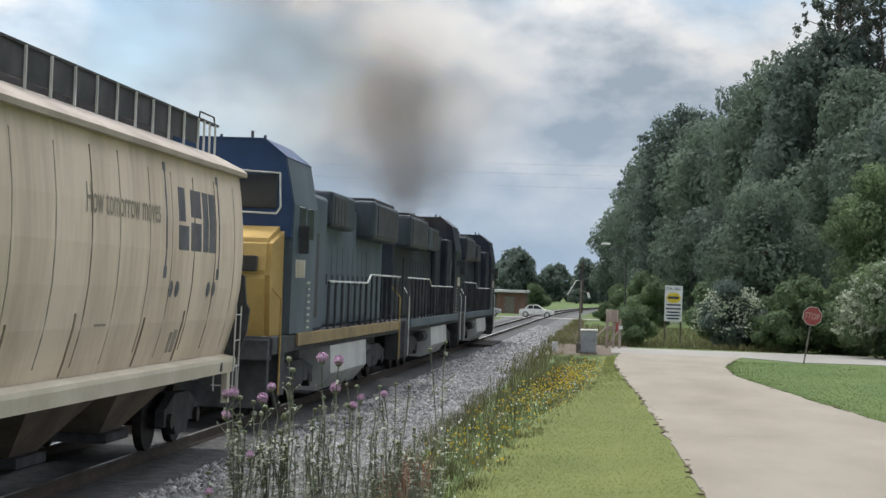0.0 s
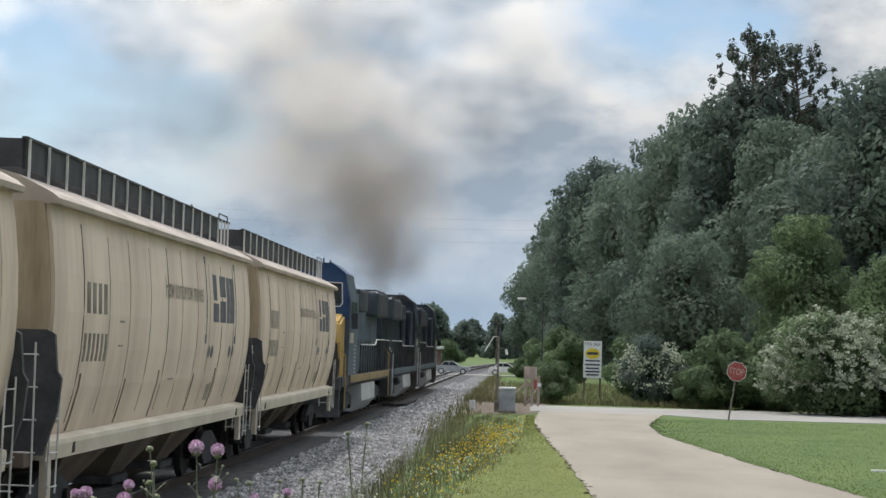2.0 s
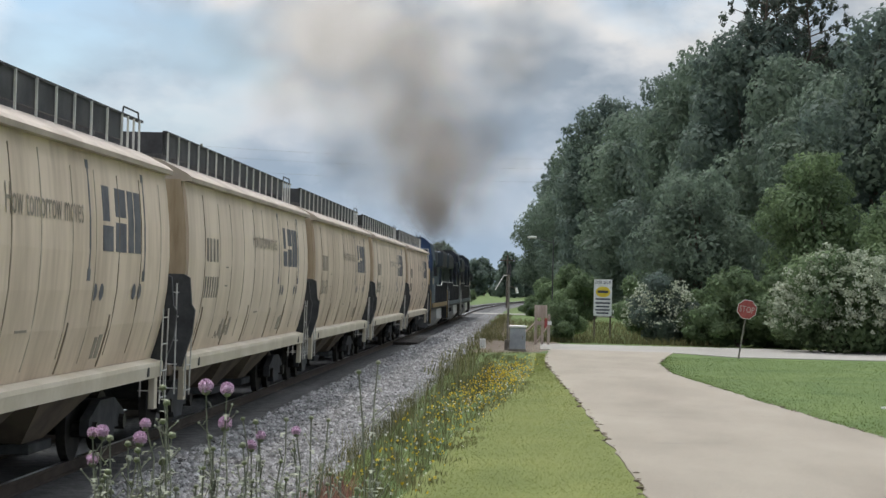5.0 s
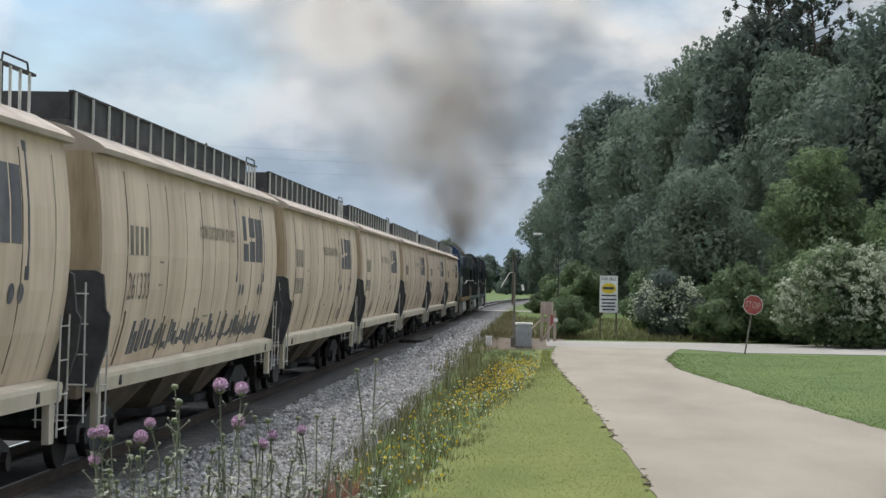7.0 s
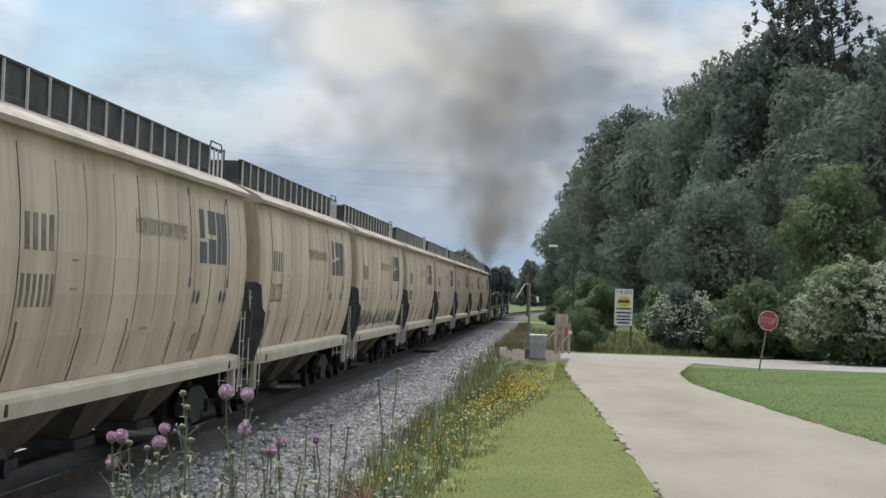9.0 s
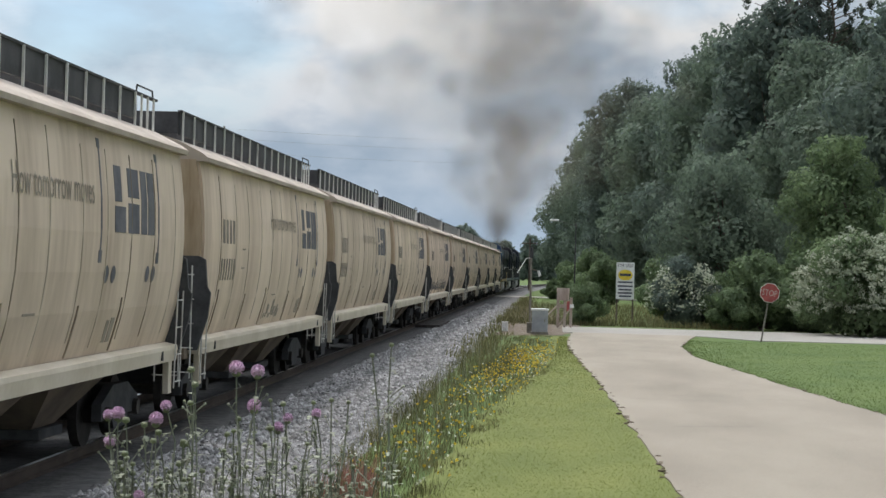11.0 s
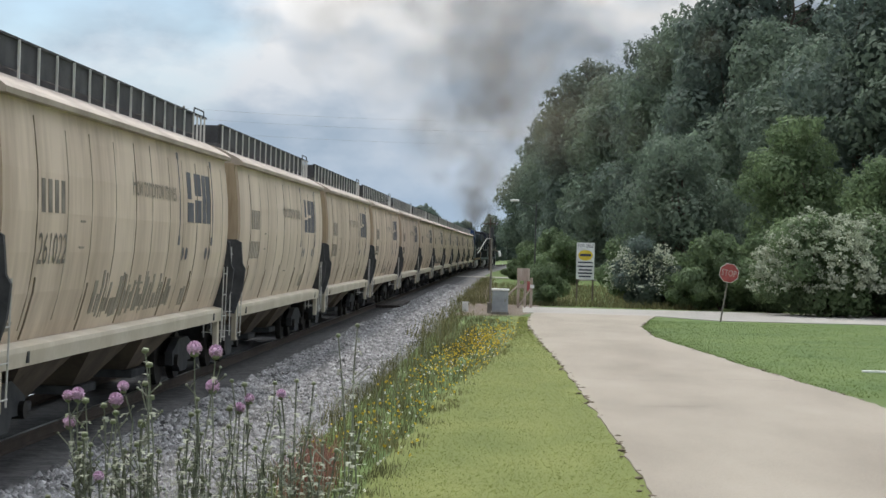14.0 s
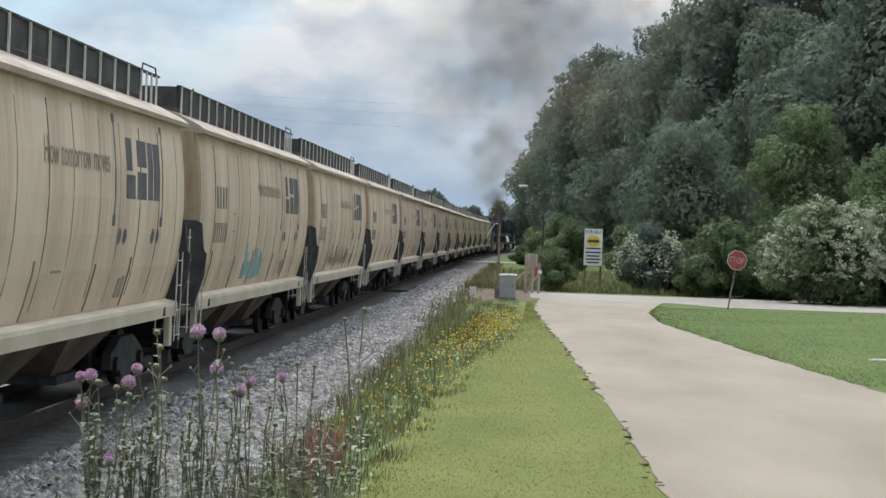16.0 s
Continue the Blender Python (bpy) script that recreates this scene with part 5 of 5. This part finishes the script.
def build_crossing():
    t = tagged(empty("signal_cabinet", pose(-0.75, 85.2, 0)), "grey metal signal cabinet with a white lid", "cabinet")
    body = part("body", box(bmesh.new(), -0.36, 0.36, -0.28, 0.28, 0.12, 1.08, 0.015), M_CABINET, t)
    part("door", box(bmesh.new(), -0.31, 0.31, -0.30, -0.281, 0.2, 1.02, 0.008), M_CABINET, body)
    part("handle", box(bmesh.new(), 0.2, 0.24, -0.33, -0.30, 0.55, 0.72, 0.005), M_STEEL, body)
    part("lid", box(bmesh.new(), -0.40, 0.40, -0.32, 0.32, 1.08, 1.17, 0.02), M_WHITE, t, "white sloped lid")
    part("plinth", box(bmesh.new(), -0.4, 0.4, -0.3, 0.3, -0.05, 0.12, 0.01), M_STEEL, t)
    p = tagged(empty("marker_post", pose(-2.4, 88, 0)), "short white marker post beside the ballast", "post")
    part("post", box(bmesh.new(), -0.14, 0.14, -0.06, 0.06, -0.2, 0.42, 0.015), M_WHITE, p)
    part("cap", box(bmesh.new(), -0.16, 0.16, -0.08, 0.08, 0.42, 0.46, 0.01), M_WHITE, p)
    # weathered timber frame with a raised board
    f = tagged(empty("timber_frame", pose(0.3, 96.2, 0)), "weathered grey timber frame with a braced board beside the crossing", "fence")
    for x in (-0.24, 0.10, 0.42):
        part("post", box(bmesh.new(), x - 0.07, x + 0.07, -0.07, 0.07, -0.2, 1.75 if x < 0.3 else 1.55, 0.01), M_TIMBER, f)
    part("board", box(bmesh.new(), -0.32, 0.32, -0.13, -0.075, 1.38, 2.02, 0.01), M_TIMBER, f)
    part("board", box(bmesh.new(), -0.30, 0.46, -0.13, -0.075, 1.0, 1.2, 0.01), M_TIMBER, f)
    part("brace", rod(bmesh.new(), (-0.95, -0.1, 0.45), (-0.28, -0.1, 1.12), 0.05, 6), M_TIMBER, f)
    part("red_plate", box(bmesh.new(), 0.36, 0.56, -0.15, -0.08, 1.02, 1.2, 0.01), M_SIGNW, f, "white plate with a red edge")
    part("red_board", box(bmesh.new(), 0.20, 0.34, -0.15, -0.135, 0.85, 1.36, 0.008), M_RED, f, "faded red board")
    part("brace", rod(bmesh.new(), (-0.2, -0.12, 0.1), (0.38, -0.12, 1.0), 0.045, 6), M_TIMBER, f)
    # crossing slab between and beside the rails
    s = tagged(empty("crossing_slab", pose(TRACK_X, 92.8, 0)), "dark timber and asphalt slab of the level crossing", "level crossing", kind="structure")
    for x0, x1, n in ((-0.68, 0.68, 5), (-2.0, -0.83, 4), (0.83, 2.0, 4)):
        w = (x1 - x0) / n
        for i in range(n):
            part("plank", box(bmesh.new(), x0 + i * w, x0 + (i + 1) * w - 0.015, -4.2, 4.2, 0.03, RAIL_Z - 0.05, 0.006), M_TIE, s)
    # signal mast beside the cabinet, with a raised white arm
    g = tagged(empty("crossing_mast", pose(-1.22, 86.2, 0)), "slim dark crossing mast with a raised white arm", "crossing gate")
    part("mast", rod(bmesh.new(), (0, 0, -0.2), (0, 0, 3.75), 0.055, 8, 0.045), M_STEEL, g)
    part("cap", rod(bmesh.new(), (0, 0, 3.45), (0, 0, 3.95), 0.085, 8), M_BLACK, g, "dark mast cap")
    part("arm", rod(bmesh.new(), (-0.62, 0, 2.75), (-0.24, 0, 3.42), 0.022, 6), M_WHITE, g, "white arm")
    part("arm_stay", rod(bmesh.new(), (-0.24, 0, 3.42), (0, 0, 3.46), 0.018, 6), M_WHITE, g)
    part("bracket", rod(bmesh.new(), (0, 0, 2.95), (0.34, 0, 2.85), 0.028, 6), M_STEEL, g)
    part("hood", rod(bmesh.new(), (0.34, 0, 2.88), (0.40, 0, 2.62), 0.06, 8), M_WHITE, g)
    part("base_box", box(bmesh.new(), -0.13, 0.13, -0.13, 0.13, -0.1, 0.5, 0.01), M_STEEL, g)


def small_car(paint, label, x, y):
    """A small saloon, 3.7 m long, that faces along x."""
    t = tagged(empty("car", pose(x, y, 0.06)), label, "car", "cars on the far road")
    side = [(0.84 * q, 0.95 * z) for q, z in ((-2.2, 0.35), (-2.2, 0.78), (-2.0, 0.92), (-1.5, 0.96), (0.95, 0.94), (2.0, 0.78), (2.2, 0.62), (2.2, 0.35))]
    cabin = [(-1.32, 0.88), (-0.82, 1.33), (0.12, 1.37), (0.84, 0.86)]

    def along(profile, half, bevel):
        bm = bmesh.new()
        a = [bm.verts.new((q, -half, z)) for q, z in profile]
        c = [bm.verts.new((q, half, z)) for q, z in profile]
        bm.faces.new(a), bm.faces.new(c[::-1])
        for i in range(len(profile)):
            j = (i + 1) % len(profile)
            bm.faces.new((a[i], c[i], c[j], a[j]))
        bmesh.ops.recalc_face_normals(bm, faces=bm.faces[:])
        bmesh.ops.bevel(bm, geom=bm.edges[:], offset=bevel, segments=2, affect="EDGES")
        return bm

    body = part("body", along(side, 0.88, 0.05), paint, t)
    part("roof", along(cabin, 0.74, 0.05), paint, t)
    for s in (-1, 1):
        for q0, q1, q2, q3 in ((-1.10, -0.78, -0.36, -0.36), (-0.29, -0.29, 0.10, 0.64)):
            bm = bmesh.new()
            w = [bm.verts.new((q, s * (0.752 + d), z)) for d in (0, 0.012) for q, z in ((q0, 0.94), (q1, 1.27), (q2, 1.29), (q3, 0.94))]
            bm.faces.new(w[:4]), bm.faces.new(w[4:])
            part("side_window", bm, M_GLASS, body)
        for q in (-1.14, 1.16):
            wheel = part("wheel", rod(bmesh.new(), (q, s * 0.68, 0.32), (q, s * 0.90, 0.32), 0.32, 18), M_BLACK, t)
            part("rim", rod(bmesh.new(), (q, s * 0.90, 0.32), (q, s * 0.912, 0.32), 0.2, 12), M_POST, wheel)
        part("headlight", box(bmesh.new(), 1.78, 1.86, s * 0.66 - 0.14, s * 0.66 + 0.14, 0.62, 0.74, 0.01), M_SIGNW, body)
        part("tail_light", box(bmesh.new(), -1.86, -1.78, s * 0.70 - 0.12, s * 0.70 + 0.12, 0.68, 0.84, 0.01), M_RED, body)
    return t


CARS_FAR = [(small_car(M_WHITE, "white sedan driving along the far road", -7.6, 199.4), -5.6, 0.75), (small_car(M_CABINET, "silver-grey sedan driving along the far road", -13.5, 199.4), -5.2, 2.85)]


def build_far():
    p = tagged(empty("utility_pole", pose(-3.95, 262, 0)), "wooden utility pole with a crossarm", "utility pole")
    part("pole", rod(bmesh.new(), (0, 0, -0.5), (0, 0, 7.3), 0.16, 8, 0.11), M_BARK, p)
    part("crossarm", box(bmesh.new(), -1.1, 1.1, -0.06, 0.06, 6.5, 6.66, 0.01), M_BARK, p)
    for x in (-1.0, -0.5, 0.5, 1.0):
        part("insulator", rod(bmesh.new(), (x, 0, 6.66), (x, 0, 6.85), 0.05, 6), M_CABINET, p)
    p2 = tagged(empty("utility_pole", pose(-60, 332, 0)), "tall steel transmission pole", "utility pole")
    part("pole", rod(bmesh.new(), (0, 0, -0.5), (0, 0, 27), 0.35, 10, 0.2), M_STEEL, p2)
    p3 = copy_thing(p2, pose(34, 330, 0))
    for z in (22.6, 24.9, 26.6):
        w = tagged(empty("overhead_wire", pose(-60, 332, 0)), "thin dark overhead transmission wire", "wire", "overhead wires")
        pts = [(i / 16 * 94, -2 * i / 16, z - 1.2 * 4 * (i / 16) * (1 - i / 16)) for i in range(17)]
        part("cable", tube(bmesh.new(), pts, 0.013, 4), M_STEEL, w)
    b = tagged(empty("shed", pose(-11.9, 232, 0)), "red-brown shed with a pale metal roof beside the track", "shed")
    part("wall", box(bmesh.new(), -2.2, 1.2, 0, 9, -0.1, 2.6, 0.03), M_SHED, b)
    part("roof", box(bmesh.new(), -2.5, 1.5, -0.4, 9.4, 2.6, 2.95, 0.05), M_METALROOF, b, "pale metal roof")
    part("door", box(bmesh.new(), -1.2, 0.0, -0.05, 0.02, 0.0, 2.1, 0.02), M_STEEL, b)
    lamp = tagged(empty("street_lamp", pose(-0.2, 134, 0)), "grey street lamp with a pale head against the trees", "street lamp")
    part("pole", rod(bmesh.new(), (1.4, 0, -0.3), (1.4, 0, 6.3), 0.06, 8, 0.04), M_BLACK, lamp)
    part("arm", rod(bmesh.new(), (1.4, 0, 6.1), (0.1, 0, 6.45), 0.03, 6), M_BLACK, lamp)
    part("head", box(bmesh.new(), -0.45, 0.2, -0.14, 0.14, 6.40, 6.56, 0.05), M_WHITE, lamp, "pale lamp head")
    br = tagged(empty("fallen_board", pose(9.4, 49.2, 0)), "short pale board lying in the grass", "board")
    part("board", box(bmesh.new(), -0.4, 0.5, -0.06, 0.06, 0.0, 0.05, 0.008), M_WHITE, br)


build_stop_sign()
build_sale_sign()
build_crossing()
build_far()


def car_writing():
    """Numbers, mark bars and spray paint that differ from car to car."""
    rnd = random.Random(14)
    for i, (ob, local, centre) in enumerate(TRAIN[:CARS]):
        body = [c for c in ob.children if c.name.startswith("body")][0]
        number = {2: "261675", 5: "261333", 6: "261272", 11: "261022"}.get(i)
        if number:
            text_on_side(body, number, -14.95, 2.35, 0.40, 1.45, M_NUMBER)
        else:
            for k in range(6):
                bm = bmesh.new()
                side_strip(bm, -14.95 + k * 0.25, -14.95 + k * 0.25 + 0.12, 2.35, 2.73, 0.006, 2)
                part("number_bar", bm, M_NUMBER, body)
        if i in (5, 11, 12, 8, 3):
            m = {5: M_MARK, 11: M_FAINT, 12: M_TEAL, 8: M_FAINT, 3: M_FAINT}[i]
            y, end, top = {5: (-14.2, -1.6, 2.08), 11: (-11.5, -5.5, 2.25), 12: (-10.5, -7.8, 2.35), 8: (-9, -7, 2.0), 3: (-13, -11.6, 2.0)}[i]
            while y < end:
                wd = 0.10 + 0.22 * rnd.random()
                bm = bmesh.new()
                side_strip(bm, y, y + wd * (0.5 + 0.4 * rnd.random() if i != 12 else 1.0), 1.52 + 0.12 * rnd.random(), top - 0.45 * rnd.random(), 0.007, 3)
                part("spray_stroke", bm, m, body, "teal spray paint" if i == 12 else "")
                y += wd


car_writing()


# ---- smoke ----
def smoke_mat(name, colour, density):
    m = bpy.data.materials.new(name)
    m.use_nodes = True
    n, l = m.node_tree.nodes, m.node_tree.links
    n.clear()
    out, mx, tr, di = n.new("ShaderNodeOutputMaterial"), n.new("ShaderNodeMixShader"), n.new("ShaderNodeBsdfTransparent"), n.new("ShaderNodeBsdfDiffuse")
    tl, md = n.new("ShaderNodeBsdfTranslucent"), n.new("ShaderNodeMixShader")
    di.inputs["Color"].default_value = tl.inputs["Color"].default_value = (*colour, 1)
    md.inputs[0].default_value = 0.5
    l.new(di.outputs[0], md.inputs[1]), l.new(tl.outputs[0], md.inputs[2])
    tc, sep = n.new("ShaderNodeTexCoord"), n.new("ShaderNodeMapping")
    sep.inputs["Scale"].default_value = (1, 0, 1)
    l.new(tc.outputs["Object"], sep.inputs["Vector"])
    ln = n.new("ShaderNodeVectorMath")
    ln.operation = "LENGTH"
    l.new(sep.outputs[0], ln.inputs[0])
    fall = n.new("ShaderNodeMapRange")
    fall.interpolation_type = "SMOOTHERSTEP"
    fall.inputs["From Min"].default_value, fall.inputs["From Max"].default_value = 0.98, 0.0
    l.new(ln.outputs["Value"], fall.inputs["Value"])
    no, ri = n.new("ShaderNodeTexNoise"), n.new("ShaderNodeObjectInfo")
    no.noise_dimensions = "4D"
    no.inputs["Scale"].default_value, no.inputs["Detail"].default_value = 1.6, 4
    wv = n.new("ShaderNodeMath")
    wv.operation = "MULTIPLY"
    wv.inputs[1].default_value = 40.0
    l.new(ri.outputs["Random"], wv.inputs[0]), l.new(wv.outputs[0], no.inputs["W"]), l.new(tc.outputs["Object"], no.inputs["Vector"])
    rp = n.new("ShaderNodeMapRange")
    rp.inputs["From Min"].default_value, rp.inputs["From Max"].default_value, rp.inputs["To Max"].default_value = 0.22, 0.78, density
    l.new(no.outputs["Fac"], rp.inputs["Value"])
    mu = n.new("ShaderNodeMath")
    mu.operation = "MULTIPLY"
    l.new(fall.outputs[0], mu.inputs[0]), l.new(rp.outputs[0], mu.inputs[1])
    l.new(mu.outputs[0], mx.inputs[0]), l.new(tr.outputs[0], mx.inputs[1]), l.new(md.outputs[0], mx.inputs[2])
    l.new(mx.outputs[0], out.inputs["Surface"])
    return m


M_SMOKE = smoke_mat("soot_smoke", (0.125, 0.100, 0.078), 0.145)
M_HAZE = smoke_mat("thin_tan_smoke", (0.29, 0.23, 0.17), 0.10)
M_JET = smoke_mat("dark_jet_smoke", (0.075, 0.068, 0.06), 0.17)
DRIFT = 0.55  # metres a second that the wind carries the smoke to the right
STACK = 39.5  # metres from the first car's front to the smoking stack


def puff_mesh(name, seed, material):
    bm = bmesh.new()
    bmesh.ops.create_icosphere(bm, subdivisions=3, radius=1.0)
    for v in bm.verts:
        v.co *= 0.92 + 0.16 * noise.noise(v.co * 1.7 + Vector((seed * 3.1, 0, 0)))
    me = to_mesh(name, bm)
    me.materials.append(material)
    me.polygons.foreach_set("use_smooth", [True] * len(me.polygons))
    return me


def build_smoke():
    plume = tagged(empty("smoke_plume", pose(TRACK_X, 0, 0)), "grey-brown diesel exhaust plume drifting above the locomotives", "smoke")
    dense = [puff_mesh("puff", i, M_SMOKE) for i in range(3)]
    thin = [puff_mesh("puff", 5 + i, M_HAZE) for i in range(3)]
    rnd, out = random.Random(33), []
    ages = (0.0, 0.25, 0.6, 1.1, 1.8, 2.8, 4.2, 6.0, 8.5, 12.0, 17.0, 23.0)
    te = -6.0
    while te < 15.9:
        for kind in (0, 0, 1, 1) if te < 7.5 else (0, 1, 1) if te < 10.5 else (0, 1):
            small = kind == 0
            r = 1.1 + 1.7 * rnd.random() if small else 2.6 + 2.8 * rnd.random()
            ob = new("puff", rnd.choice(dense if small else thin))
            ob.parent = plume
            ob.scale = (r, r, r)
            rise, sx, sy, sz = 0.5 + 0.95 * rnd.random(), rnd.gauss(0, 1.15), rnd.gauss(0, 2.0), rnd.gauss(0, 0.6)
            spin = rnd.gauss(0, 12)
            hard = float(np.interp(te, (0, 6, 12), (0.62, 1.1, 1.35)))  # the engine pulls harder as the train gets going

            def at(age):
                k = 1 - math.exp(-age / 2.2)
                y = front_y(te) + STACK + 1.5 * (1 - math.exp(-age / 0.5)) + sy * k
                x = track_x(y) - TRACK_X + sx * (0.3 + 1.7 * k + 0.30 * age) + DRIFT * age
                z = 4.9 + 0.75 * r + rise * hard * (3.4 * k + 1.0 * age) + sz * (1.2 * k + 0.2 * age)
                return pose(x, y, z, 0, spin * age * 0.25, 0)

            def stowed(t):
                y = front_y(t) + STACK
                return pose(track_x(y) - TRACK_X, y, -r - 0.5)

            rows = []
            if te > 0.2:
                rows += [(0.0, stowed(0.0)), (te - 0.15, stowed(te - 0.15))]
            else:
                rows.append((0.0, at(max(0.0, -te))))
            for a in ages:
                if 0.05 < te + a < 15.95 and (te > 0.2 or te + a > 0.2):
                    rows.append((te + a, at(a)))
            rows.append((16.0, at(16.0 - te)))
            ob.matrix_basis = rows[0][1] @ Matrix.Diagonal((r, r, r, 1))
            out.append((ob, rows))
        te += 0.27
    # the narrow jet above the stack keeps its place over the locomotive
    jet = puff_mesh("puff", 9, M_JET)
    for i in range(10):
        r = 0.8 + 0.2 * i
        ob = new("puff", jet)
        ob.parent = plume
        ob.scale = (r, r, r)
        dx, dy, dz = rnd.gauss(0, 0.05 * i), -0.55 * i, 5.0 + 0.30 * i + 0.75 * r

        def over(t):
            y = front_y(t) + STACK + dy
            return pose(track_x(y) - TRACK_X + dx, y, dz, 0, 14 * t * (1 if i % 2 else -1), 0)

        rows = [(float(t), over(t)) for t in (0, 0.5, 1.5, 2.5, 3.5, 5, 7, 8, 9, 10.5, 12.5, 14, 15, 16)]
        ob.matrix_basis = rows[0][1] @ Matrix.Diagonal((r, r, r, 1))
        out.append((ob, rows))
    return out


PUFFS = build_smoke()


def motions():
    for ob, local, centre in TRAIN:
        walk(ob, car_rows(local, centre))
    for ob, rows in PUFFS:
        walk(ob, rows)
    for ob, x, when in CARS_FAR:
        walk(ob, [(0.0, pose(x - 2.9 * when, 199.4, 0.06)), (8.0, pose(x + 2.9 * (8.0 - when), 199.4, 0.06)), (16.0, pose(x + 2.9 * (16.0 - when), 199.4, 0.06))])
    # the thistles sway a little in the wind
    for i, ob in enumerate(THISTLES):
        x, y, z = ob.matrix_basis.translation
        walk(ob, [(0.8 * k, pose(x, y, z, 0.5 * math.sin(1.9 * k + i), 1.1 * math.sin(1.3 * k + 0.9 * i), 0)) for k in range(21)])


motions()
